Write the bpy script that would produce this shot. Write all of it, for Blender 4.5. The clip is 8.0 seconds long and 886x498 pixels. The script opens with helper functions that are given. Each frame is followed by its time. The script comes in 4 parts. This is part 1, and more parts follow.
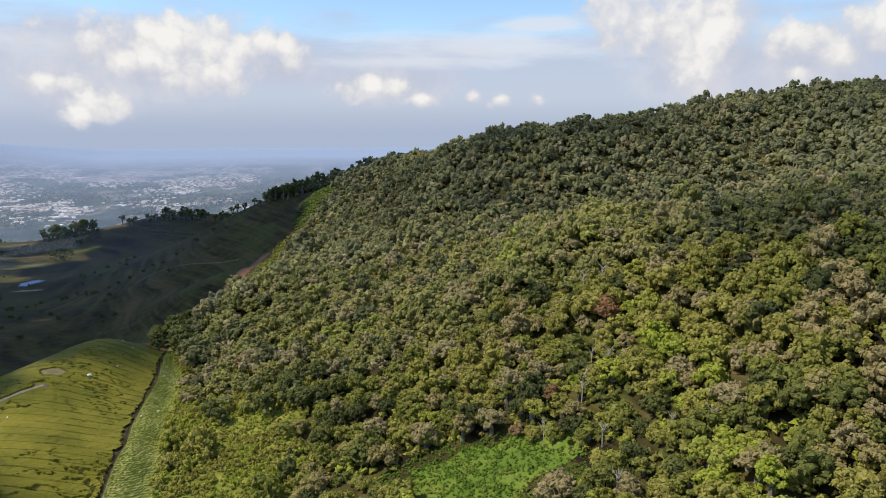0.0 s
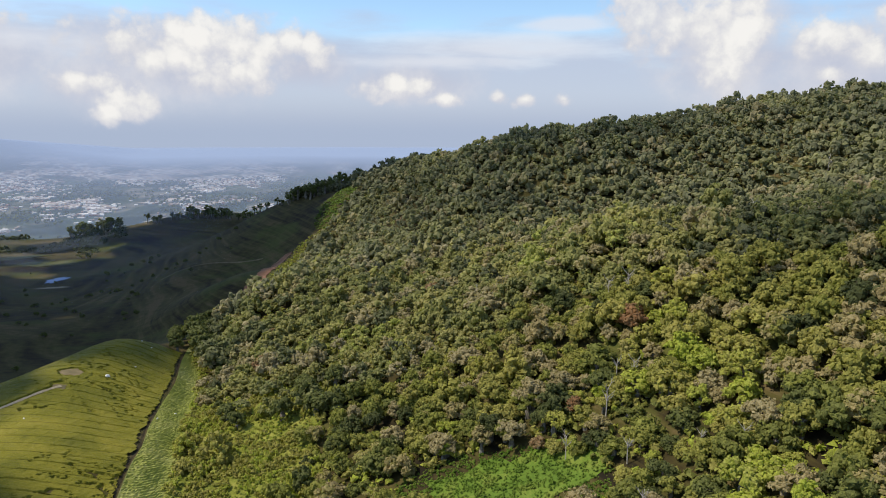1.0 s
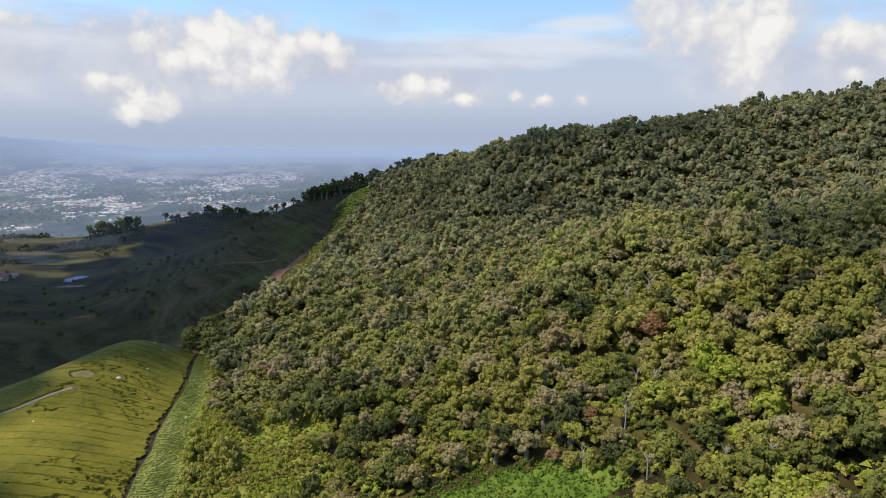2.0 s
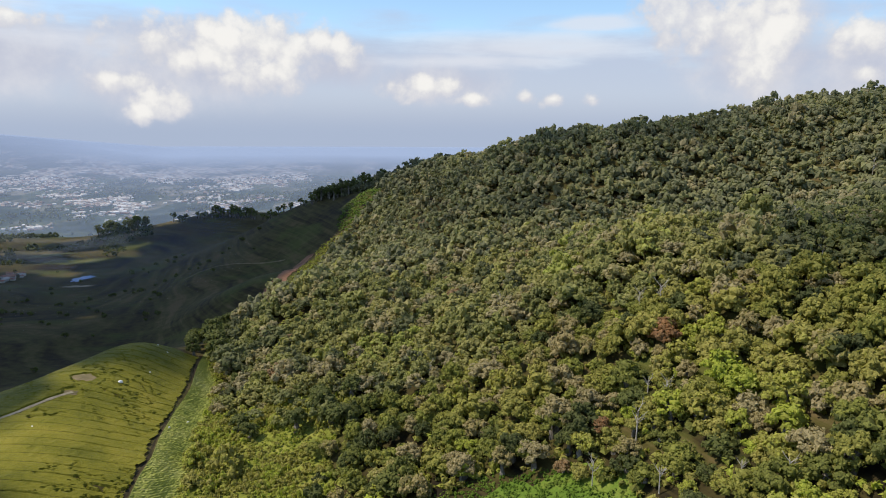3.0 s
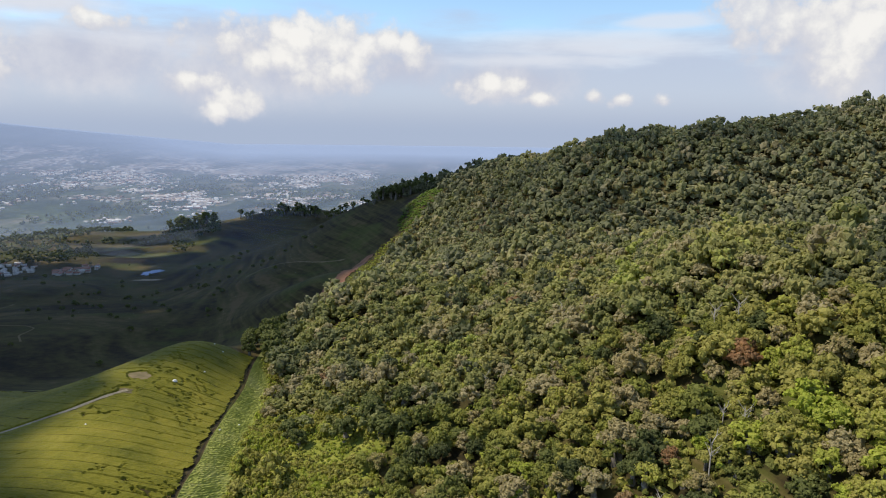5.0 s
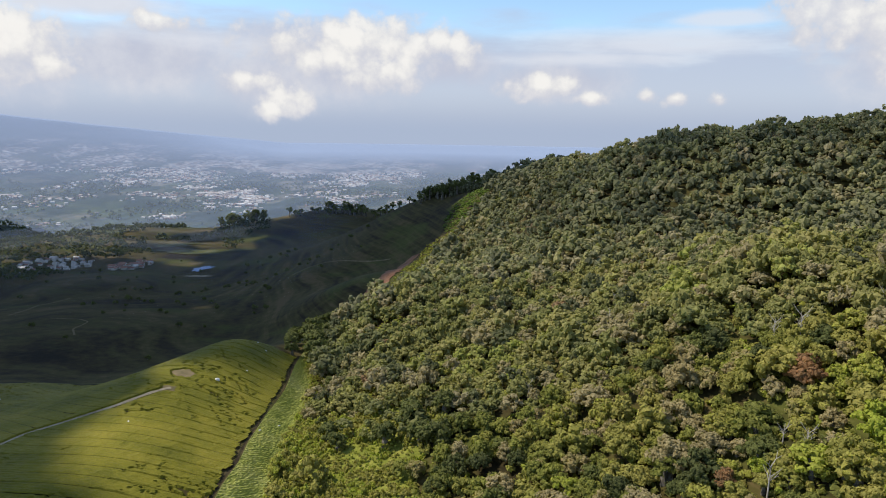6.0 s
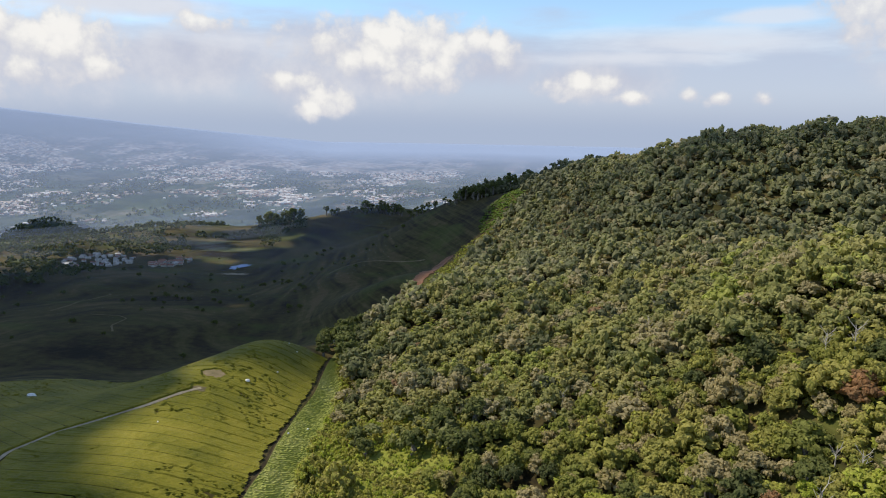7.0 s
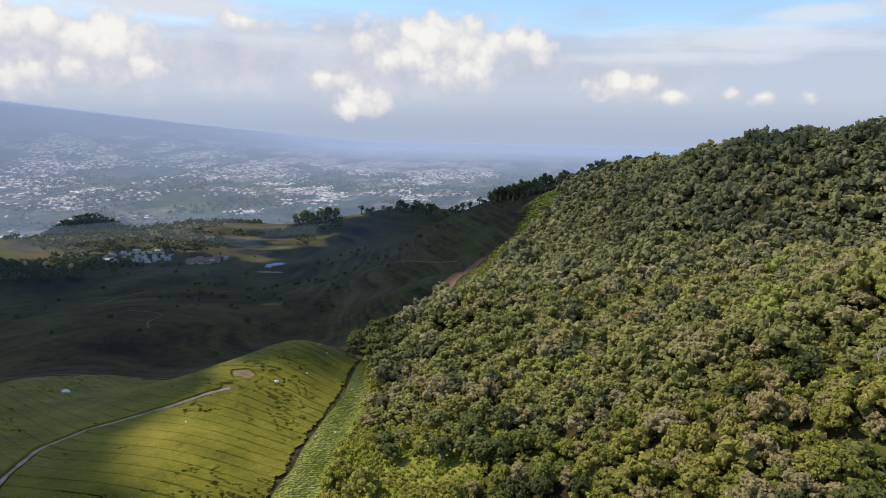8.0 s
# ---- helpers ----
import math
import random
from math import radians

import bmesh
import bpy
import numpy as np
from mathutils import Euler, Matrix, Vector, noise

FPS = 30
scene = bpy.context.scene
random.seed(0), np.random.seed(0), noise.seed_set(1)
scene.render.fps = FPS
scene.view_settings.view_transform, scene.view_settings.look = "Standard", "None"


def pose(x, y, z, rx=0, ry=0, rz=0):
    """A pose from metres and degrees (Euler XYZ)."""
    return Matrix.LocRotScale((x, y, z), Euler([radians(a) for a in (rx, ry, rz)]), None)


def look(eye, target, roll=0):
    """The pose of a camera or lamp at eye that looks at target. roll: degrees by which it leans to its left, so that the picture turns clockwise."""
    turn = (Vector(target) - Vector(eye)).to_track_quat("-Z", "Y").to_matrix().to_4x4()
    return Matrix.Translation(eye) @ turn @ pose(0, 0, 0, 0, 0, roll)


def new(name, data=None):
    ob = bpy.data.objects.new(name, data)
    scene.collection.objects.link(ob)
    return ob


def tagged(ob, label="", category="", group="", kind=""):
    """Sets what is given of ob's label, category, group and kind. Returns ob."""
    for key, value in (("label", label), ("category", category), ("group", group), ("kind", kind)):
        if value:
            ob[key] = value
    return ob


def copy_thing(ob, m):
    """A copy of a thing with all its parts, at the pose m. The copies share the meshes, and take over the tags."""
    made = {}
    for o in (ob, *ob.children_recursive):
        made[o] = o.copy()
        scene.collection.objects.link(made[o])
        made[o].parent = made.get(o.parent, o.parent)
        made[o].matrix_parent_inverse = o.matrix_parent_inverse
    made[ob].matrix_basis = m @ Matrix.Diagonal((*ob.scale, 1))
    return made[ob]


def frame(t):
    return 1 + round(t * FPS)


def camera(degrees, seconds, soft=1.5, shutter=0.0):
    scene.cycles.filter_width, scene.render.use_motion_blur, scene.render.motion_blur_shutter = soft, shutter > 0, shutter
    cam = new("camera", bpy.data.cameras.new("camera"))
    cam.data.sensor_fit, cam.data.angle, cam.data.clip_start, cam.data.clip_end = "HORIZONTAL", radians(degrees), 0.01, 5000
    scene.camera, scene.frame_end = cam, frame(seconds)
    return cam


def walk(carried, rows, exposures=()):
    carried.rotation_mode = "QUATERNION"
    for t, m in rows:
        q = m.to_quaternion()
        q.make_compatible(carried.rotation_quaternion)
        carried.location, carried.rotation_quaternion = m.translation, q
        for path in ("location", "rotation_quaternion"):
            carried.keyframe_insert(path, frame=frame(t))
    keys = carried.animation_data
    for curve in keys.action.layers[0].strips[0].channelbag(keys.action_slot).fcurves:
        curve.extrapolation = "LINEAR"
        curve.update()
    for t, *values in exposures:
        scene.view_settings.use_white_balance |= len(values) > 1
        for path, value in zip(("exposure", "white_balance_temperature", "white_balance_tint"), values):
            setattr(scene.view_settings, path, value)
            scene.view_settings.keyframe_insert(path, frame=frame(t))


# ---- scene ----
cam = camera(66.0, 8.0, soft=1.0)
# seconds, place of the camera, yaw to the left, pitch, roll
ROWS = [
    (0, 0.00, 0.00, 100.00, -0.000, -9.998, -0.000),
    (0.5, 0.31, 3.01, 100.27, 0.943, -10.001, 0.157),
    (1, 0.62, 5.87, 100.50, 1.941, -10.005, 0.274),
    (1.5, 0.91, 8.63, 100.70, 2.887, -10.003, 0.367),
    (3, 1.65, 16.59, 101.12, 4.139, -10.048, 0.437),
    (3.5, 1.85, 19.27, 101.22, 5.018, -10.049, 0.528),
    (4, 2.01, 22.01, 101.31, 6.205, -10.071, 0.597),
    (4.5, 2.15, 24.85, 101.39, 7.660, -10.100, 0.691),
    (6, 2.32, 33.81, 101.61, 13.551, -10.263, 0.911),
    (6.5, 2.28, 36.84, 101.70, 15.189, -10.313, 0.957),
    (7, 2.20, 39.78, 101.79, 16.690, -10.352, 1.004),
    (7.5, 2.07, 42.52, 101.91, 18.208, -10.392, 1.059),
    (8, 1.88, 44.91, 102.05, 19.693, -10.455, 1.141),
]
walk(cam, [(t, pose(x, y, z, 90 + pitch, 0, yaw) @ pose(0, 0, 0, 0, 0, roll)) for t, x, y, z, yaw, pitch, roll in ROWS])

# ---------------------------------------------------------------- world, sun, exposure
SUN = Vector((-0.58, -0.06, 0.80)).normalized()
sun = new("sun", bpy.data.lights.new("sun", "SUN"))
sun.data.energy, sun.data.angle, sun.data.color = 5.0, radians(1.2), (1.0, 0.91, 0.77)
sun.matrix_world = look(SUN * 100, (0, 0, 0))


class Nodes:
    """Short hand for building a node tree."""

    def __init__(self, tree):
        self.tree = tree
        tree.nodes.clear()

    def add(self, kind, sockets=None, **props):
        n = self.tree.nodes.new(kind)
        for k, v in props.items():
            if k == "operation":
                n.operation = v
            elif k == "use_clamp":
                n.use_clamp = v
            elif k == "data_type":
                n.data_type = v
            elif k == "blend_type":
                n.blend_type = v
            elif k == "interpolation_type":
                n.interpolation_type = v
            elif k == "attribute_name":
                n.attribute_name = v
        for k, v in (sockets or {}).items():
            if hasattr(v, "is_output"):
                self.tree.links.new(v, n.inputs[k])
            else:
                n.inputs[k].default_value = v
        return n

    def math(self, op, a, b=0.0, c=0.0, clamp=False):
        return self.add("ShaderNodeMath", {0: a, 1: b, 2: c}, operation=op, use_clamp=clamp).outputs[0]

    def mix(self, fac, a, b, blend="MIX"):
        n = self.add("ShaderNodeMix", data_type="RGBA", blend_type=blend)
        for k, v in ((0, fac), (6, a), (7, b)):
            if hasattr(v, "is_output"):
                self.tree.links.new(v, n.inputs[k])
            else:
                n.inputs[k].default_value = v if k == 0 else (*v, 1.0)
        return n.outputs[2]

    def ramp(self, fac, stops, ease="LINEAR"):
        n = self.add("ShaderNodeValToRGB", {0: fac})
        n.color_ramp.interpolation = ease
        e = n.color_ramp.elements
        while len(e) < len(stops):
            e.new(0.5)
        for el, (p, col) in zip(e, stops):
            el.position, el.color = p, (*col, 1.0)
        return n.outputs[0]

    def smooth(self, v, lo, hi):
        return self.add("ShaderNodeMapRange", {0: v, 1: lo, 2: hi, 3: 0.0, 4: 1.0}, interpolation_type="SMOOTHSTEP").outputs[0]

    def noise(self, vec, scale, detail=4.0, rough=0.55):
        s = {"Scale": scale, "Detail": detail, "Roughness": rough}
        if vec is not None:
            s["Vector"] = vec
        return self.add("ShaderNodeTexNoise", s).outputs[0]


# cloud by heading, height in degrees, half width, half height: grey bodies, then sunlit heads
BANKS = [
    (-21, 4.6, 11, 3.6),
    (-28, 3.2, 6, 2.6),
    (-13, 4.6, 6, 2.6),
    (-5, 3.6, 8, 2.2),
    (20, 6.0, 7, 5.0),
    (28, 4.6, 7, 3.6),
    (-47, 4.4, 10, 4.2),
    (-37, 4.6, 9, 3.2),
    (-41, 8.4, 9, 1.2),
    (30, 3.0, 12, 2.0),
]
STREAKS = [(3, 6.4, 12, 1.1), (-2, 5.4, 9, 0.7), (8, 8.2, 4, 0.6), (-41, 8.3, 9, 0.9), (-33, 6.2, 7, 1.0)]
CLOUDS = [
    (-20.5, 6.3, 7.0, 1.9),
    (-25.6, 6.0, 3.0, 1.4),
    (-15.2, 6.2, 3.2, 1.5),
    (-12.5, 5.6, 1.5, 1.6),
    (-19.0, 4.0, 3.4, 1.6),
    (-23.6, 4.6, 2.6, 1.8),
    (-26.3, 1.6, 1.9, 1.2),
    (-27.6, 0.8, 0.9, 0.8),
    (-29.3, 3.1, 2.6, 0.8),
    (-5.6, 3.0, 3.2, 1.0),
    (-2.0, 2.2, 2.2, 0.6),
    (2.6, 2.4, 0.9, 0.6),
    (4.7, 2.2, 1.2, 0.5),
    (7.7, 2.2, 0.9, 0.55),
    (15.2, 9.2, 4.0, 2.6),
    (18.2, 7.6, 4.0, 2.4),
    (20.8, 6.4, 2.6, 2.4),
    (20.2, 4.4, 1.8, 2.2),
    (26.8, 6.2, 2.6, 1.4),
    (29.2, 5.3, 1.7, 1.0),
    (26.8, 3.8, 1.4, 0.9),
    (31.6, 6.6, 2.0, 1.8),
    (-50.5, 5.6, 4.0, 2.0),
    (-46.0, 5.0, 4.0, 2.0),
    (-51.2, 2.4, 3.4, 1.3),
    (-47.5, 3.1, 2.6, 1.1),
    (-42.6, 3.6, 2.0, 0.8),
    (-35.5, 7.2, 2.4, 0.8),
]


def build_sky():
    world = bpy.data.worlds.new("sky")
    scene.world = world
    world.use_nodes = True
    n = Nodes(world.node_tree)
    sky = n.add("ShaderNodeTexSky")
    sky.sky_type, sky.sun_disc = "NISHITA", False
    sky.sun_elevation, sky.sun_rotation = math.asin(SUN.z), math.atan2(SUN.x, SUN.y)
    sky.altitude, sky.air_density, sky.dust_density, sky.ozone_density = 1200.0, 1.0, 1.2, 1.5
    way = n.add("ShaderNodeTexCoord").outputs["Generated"]
    xyz = n.add("ShaderNodeSeparateXYZ", {0: way})
    az = n.math("MULTIPLY", n.math("ARCTAN2", xyz.outputs[0], xyz.outputs[1]), 57.2958)
    el = n.math("MULTIPLY", n.math("ARCSINE", xyz.outputs[2]), 57.2958)
    billow = n.noise(way, 16.0, 7.0, 0.6)
    fine = n.noise(way, 52.0, 6.0, 0.62)
    warped = n.add("ShaderNodeVectorMath", {0: way, 1: n.add("ShaderNodeVectorMath", {0: n.add("ShaderNodeTexNoise", {"Vector": way, "Scale": 30.0, "Detail": 4.0}).outputs["Color"], 1: (0.045, 0.045, 0.045)}, operation="MULTIPLY").outputs[0]}, operation="ADD").outputs[0]
    heap = n.add("ShaderNodeTexVoronoi", {"Vector": warped, "Scale": 34.0, "Randomness": 1.0}).outputs["Distance"]
    wisp = n.noise(n.add("ShaderNodeVectorMath", {0: way, 1: (1.0, 1.0, 5.0)}, operation="MULTIPLY").outputs[0], 5.0, 6.0, 0.55)
    swell = n.noise(way, 4.5, 5.0, 0.55)
    # pale veil towards the horizon, over the clear blue above it
    veil = n.smooth(n.math("ADD", el, n.math("MULTIPLY", n.math("SUBTRACT", wisp, 0.5), 9.0)), 9.6, 5.0)
    blue = n.mix(1.0, sky.outputs[0], (1.72, 1.84, 1.86), "MULTIPLY")
    base = n.mix(n.math("MULTIPLY", veil, 0.88), blue, (5.1, 5.6, 7.0))
    base = n.mix(n.smooth(el, 3.2, -0.7), base, (4.1, 4.85, 6.35))

    def heaped(rows, raised=0.0, size=1.0):
        """The most that any of the heaps covers: 1 in its middle, 0 at its rim, and fading slowly below it."""
        best = None
        for a0, e0, w, h in rows:
            dx = n.math("DIVIDE", n.math("SUBTRACT", az, a0), w * size)
            dy = n.math("DIVIDE", n.math("SUBTRACT", el, e0 + raised * h), h * size)
            d = n.math("SUBTRACT", 1.0, n.math("SQRT", n.math("ADD", n.math("MULTIPLY", dx, dx), n.math("MULTIPLY", dy, dy))))
            best = d if best is None else n.math("MAXIMUM", best, d)
        return best

    # soft banks of lilac-grey cloud
    bank = n.math("ADD", heaped(BANKS), n.math("MULTIPLY", n.math("SUBTRACT", swell, 0.5), 1.3))
    bank = n.smooth(n.math("ADD", bank, n.math("MULTIPLY", n.math("SUBTRACT", billow, 0.5), 0.9)), -0.1, 0.7)
    grey = n.mix(n.smooth(n.math("ADD", n.math("MULTIPLY", swell, 0.4), n.math("MULTIPLY", billow, 0.6)), 0.38, 0.64), (5.4, 5.65, 6.75), (6.9, 7.0, 7.6))
    base = n.mix(n.math("MULTIPLY", bank, 0.85), base, grey)
    # thin white streaks of high cloud
    streak = n.smooth(n.math("ADD", heaped(STREAKS), n.math("MULTIPLY", n.math("SUBTRACT", wisp, 0.5), 2.6)), -0.3, 0.8)
    base = n.mix(n.math("MULTIPLY", streak, 0.75), base, (7.5, 7.8, 8.5))
    # heads of cumulus: rounded lumps, brightest along their tops
    lumps = n.math("ADD", n.math("MULTIPLY", n.math("SUBTRACT", 0.52, heap), 0.8), n.math("ADD", n.math("MULTIPLY", n.math("SUBTRACT", billow, 0.5), 1.5), n.math("MULTIPLY", n.math("SUBTRACT", fine, 0.5), 0.5)))
    dens = n.math("ADD", heaped(CLOUDS, 0.0, 1.25), lumps)
    tops = n.math("ADD", heaped(CLOUDS, 0.40, 1.15), n.math("MULTIPLY", lumps, 1.2))
    cover = n.smooth(dens, -0.22, 0.5)
    # scattered cloud over the rest of the sky
    rest = n.math("MULTIPLY", n.smooth(n.math("ADD", billow, n.math("MULTIPLY", fine, 0.3)), 0.62, 0.85), n.smooth(el, 12.0, 22.0))
    cover = n.math("MAXIMUM", n.math("MULTIPLY", cover, n.smooth(n.math("ADD", dens, tops), -0.8, 0.9)), n.math("MULTIPLY", rest, 0.85))
    glow = n.math("ADD", n.math("MULTIPLY", tops, 0.75), n.math("MULTIPLY", n.math("SUBTRACT", fine, 0.5), 0.5))
    body = n.ramp(n.smooth(glow, -0.3, 0.85), [(0.0, (0.60, 0.62, 0.70)), (0.5, (0.72, 0.72, 0.755)), (0.8, (0.83, 0.82, 0.81)), (1.0, (0.93, 0.91, 0.875))])
    body = n.mix(1.0, body, (10.0, 10.0, 10.0), "MULTIPLY")
    col = n.mix(n.math("MULTIPLY", cover, 0.94), base, body)
    back = n.add("ShaderNodeBackground", {0: col, 1: 0.1})
    n.tree.links.new(back.outputs[0], n.add("ShaderNodeOutputWorld").inputs[0])


build_sky()


# ---------------------------------------------------------------- materials
def surface(name, colour, rough=0.8, bump=None, spec=0.3, metal=0.0):
    """colour: a function of Nodes that gives the colour's socket; bump: (scale, metres)."""
    m = bpy.data.materials.new(name)
    m.use_nodes = True
    n = Nodes(m.node_tree)
    p = n.add("ShaderNodeBsdfPrincipled", {"Base Color": colour(n), "Roughness": rough, "Specular IOR Level": spec, "Metallic": metal})
    if bump:
        pos = n.add("ShaderNodeNewGeometry").outputs["Position"]
        h = n.noise(pos, bump[0], 5.0, 0.6)
        b = n.add("ShaderNodeBump", {"Height": h, "Distance": bump[1], "Strength": 1.0})
        n.tree.links.new(b.outputs[0], p.inputs["Normal"])
    n.tree.links.new(p.outputs[0], n.add("ShaderNodeOutputMaterial").inputs[0])
    return m


def place(n):
    return n.add("ShaderNodeNewGeometry").outputs["Position"]


def two_scale(lo, mid, hi, big, small):
    def colour(n):
        pos = place(n)
        a, b = n.noise(pos, big, 4.0), n.noise(pos, small, 4.0, 0.65)
        f = n.math("ADD", n.math("MULTIPLY", a, 0.6), n.math("MULTIPLY", b, 0.4))
        return n.ramp(f, [(0.36, lo), (0.5, mid), (0.64, hi)])
    return colour


LEAVES = [(0.0, (0.085, 0.098, 0.042)), (0.16, (0.135, 0.150, 0.050)), (0.34, (0.228, 0.234, 0.056)), (0.52, (0.325, 0.294, 0.090)),
          (0.66, (0.325, 0.370, 0.055)), (0.78, (0.320, 0.262, 0.136)), (0.90, (0.350, 0.300, 0.180)), (1.0, (0.275, 0.152, 0.078))]


def foliage(name, tint, grey=0.0):
    """Leaves: each tree has its own hue, each spray its own lightness; grey: how much distance haze is mixed into the
    colour.
    """
    def colour(n):
        pos = place(n)
        if tint == "object":
            hue = n.ramp(n.add("ShaderNodeObjectInfo").outputs["Random"], [(0.0, (0.04,) * 3), (0.12, (0.22,) * 3), (0.86, (0.70,) * 3), (0.88, (0.78,) * 3), (0.985, (0.9,) * 3), (1.0, (1.0,) * 3)])
        elif tint == "tree":
            hue = n.add("ShaderNodeAttribute", attribute_name="tint").outputs["Fac"]
        else:
            hue = tint
        spray = n.add("ShaderNodeNewGeometry").outputs["Random Per Island"]
        hue = n.math("ADD", hue, n.math("MULTIPLY", n.math("SUBTRACT", spray, 0.5), 0.05), clamp=True)
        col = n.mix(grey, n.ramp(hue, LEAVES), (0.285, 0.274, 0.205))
        vary = n.math("ADD", n.math("MULTIPLY", n.noise(pos, 3.2, 4.0, 0.75), 1.25), n.math("MULTIPLY", spray, 0.35))
        return n.mix(1.0, col, n.ramp(n.math("MULTIPLY", vary, 0.6), [(0.26, (0.55, 0.56, 0.52)), (0.74, (1.6, 1.58, 1.45))]), "MULTIPLY")
    m = bpy.data.materials.new(name)
    m.use_nodes = True
    n = Nodes(m.node_tree)
    col = colour(n)
    rise = n.add("ShaderNodeBump", {"Height": n.noise(place(n), 4.0, 4.0, 0.7), "Distance": 0.18, "Strength": 0.8})
    p = n.add("ShaderNodeBsdfPrincipled", {"Base Color": col, "Roughness": 0.65, "Specular IOR Level": 0.14, "Normal": rise.outputs[0]})
    t = n.add("ShaderNodeBsdfTranslucent", {0: n.mix(1.0, col, (1.25, 1.35, 0.8), "MULTIPLY")})
    mix = n.add("ShaderNodeMixShader", {0: 0.42, 1: p.outputs[0], 2: t.outputs[0]})
    n.tree.links.new(mix.outputs[0], n.add("ShaderNodeOutputMaterial").inputs[0])
    return m


leaf_object = foliage("leaves_by_tree", "object")
leaf_stuff = foliage("leaves_of_the_wood", "tree")
# farther leaves, with distance haze painted in as grey
leaf_slope_hazed = foliage("slope_leaves_hazed", "tree", 0.24)
leaf_ridge_hazed = foliage("ridge_leaves_hazed", "tree", 0.46)
bark = surface("bark", two_scale((0.09, 0.075, 0.055), (0.17, 0.15, 0.12), (0.30, 0.27, 0.23), 0.8, 7.0), 0.85, (9.0, 0.03))
pale_wood = surface("bleached_wood", two_scale((0.25, 0.22, 0.18), (0.38, 0.35, 0.30), (0.50, 0.47, 0.42), 0.8, 6.0), 0.8)


def ground_colour(n):
    pos = place(n)
    far = n.add("ShaderNodeVectorMath", {0: pos}, operation="LENGTH").outputs["Value"]
    flat = n.add("ShaderNodeVectorMath", {0: pos, 1: (1, 1, 0)}, operation="MULTIPLY").outputs[0]
    a = n.noise(flat, 0.012, 5.0, 0.6)
    b = n.noise(flat, 0.16, 5.0, 0.65)
    f = n.math("ADD", n.math("MULTIPLY", a, 0.55), n.math("MULTIPLY", b, 0.45))
    step = n.noise(n.add("ShaderNodeVectorMath", {0: pos, 1: (0.012, 0.012, 0.55)}, operation="MULTIPLY").outputs[0], 1.0, 4.0, 0.6)
    f = n.math("ADD", n.math("MULTIPLY", f, 0.55), n.math("MULTIPLY", step, 0.45))
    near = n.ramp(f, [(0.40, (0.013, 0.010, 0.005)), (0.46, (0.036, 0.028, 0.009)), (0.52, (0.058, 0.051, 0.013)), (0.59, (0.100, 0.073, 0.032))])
    # patches of partial sun on the slopes, painted in as fresher green
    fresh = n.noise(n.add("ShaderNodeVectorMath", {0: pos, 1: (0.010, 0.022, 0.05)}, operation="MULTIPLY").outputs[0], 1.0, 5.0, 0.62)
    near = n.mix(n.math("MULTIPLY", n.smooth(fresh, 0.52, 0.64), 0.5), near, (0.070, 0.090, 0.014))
    # plots of farmland on the plain
    v = n.add("ShaderNodeTexVoronoi", {"Vector": n.add("ShaderNodeVectorMath", {0: flat, 1: (1.0, 0.55, 0.0)}, operation="MULTIPLY").outputs[0], "Scale": 0.011, "Randomness": 0.9})
    plot = n.ramp(n.add("ShaderNodeSeparateColor", {0: v.outputs["Color"]}).outputs[0],
                  [(0.1, (0.03, 0.05, 0.025)), (0.4, (0.06, 0.09, 0.04)), (0.62, (0.09, 0.115, 0.055)), (0.85, (0.14, 0.14, 0.09)), (0.98, (0.24, 0.22, 0.17))])
    wood = n.smooth(n.noise(flat, 0.0045, 7.0, 0.7), 0.42, 0.58)
    copse = n.smooth(n.noise(n.add("ShaderNodeVectorMath", {0: flat, 1: (1.0, 0.5, 0.0)}, operation="MULTIPLY").outputs[0], 0.022, 6.0, 0.7), 0.44, 0.56)
    plain = n.mix(n.math("MAXIMUM", wood, n.math("MULTIPLY", copse, 0.6)), plot, (0.020, 0.036, 0.022))
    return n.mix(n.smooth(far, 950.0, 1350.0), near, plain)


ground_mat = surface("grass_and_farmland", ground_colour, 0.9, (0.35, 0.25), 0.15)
tea_mat = surface("tea_leaves", two_scale((0.100, 0.102, 0.011), (0.160, 0.150, 0.015), (0.225, 0.196, 0.026), 0.07, 2.2), 0.6, (2.2, 0.25), 0.1)
soil_mat = surface("red_soil", two_scale((0.12, 0.055, 0.030), (0.22, 0.11, 0.06), (0.30, 0.19, 0.12), 0.12, 1.5), 0.95, (1.5, 0.2))
track_mat = surface("trodden_earth", two_scale((0.22, 0.18, 0.115), (0.33, 0.28, 0.19), (0.42, 0.37, 0.27), 0.25, 2.0), 0.95, (2.0, 0.1))
crop_mat = surface("crop_leaves", two_scale((0.21, 0.235, 0.048), (0.29, 0.305, 0.066), (0.38, 0.37, 0.12), 0.08, 1.2), 0.5, None, 0.1)
bed_mat = surface("crop_bed", two_scale((0.11, 0.125, 0.040), (0.16, 0.17, 0.058), (0.24, 0.22, 0.11), 0.3, 2.0), 0.95, None, 0.1)
grass_mat = surface("rank_grass", two_scale((0.058, 0.104, 0.012), (0.092, 0.146, 0.017), (0.155, 0.185, 0.032), 0.12, 1.8), 0.6, None, 0.1)
wall_mat = surface("limewashed_wall", two_scale((0.42, 0.38, 0.33), (0.58, 0.54, 0.48), (0.72, 0.70, 0.66), 0.3, 2.0), 0.85)
roof_red = surface("clay_roof", two_scale((0.22, 0.10, 0.07), (0.34, 0.18, 0.13), (0.42, 0.27, 0.21), 0.3, 2.5), 0.8)
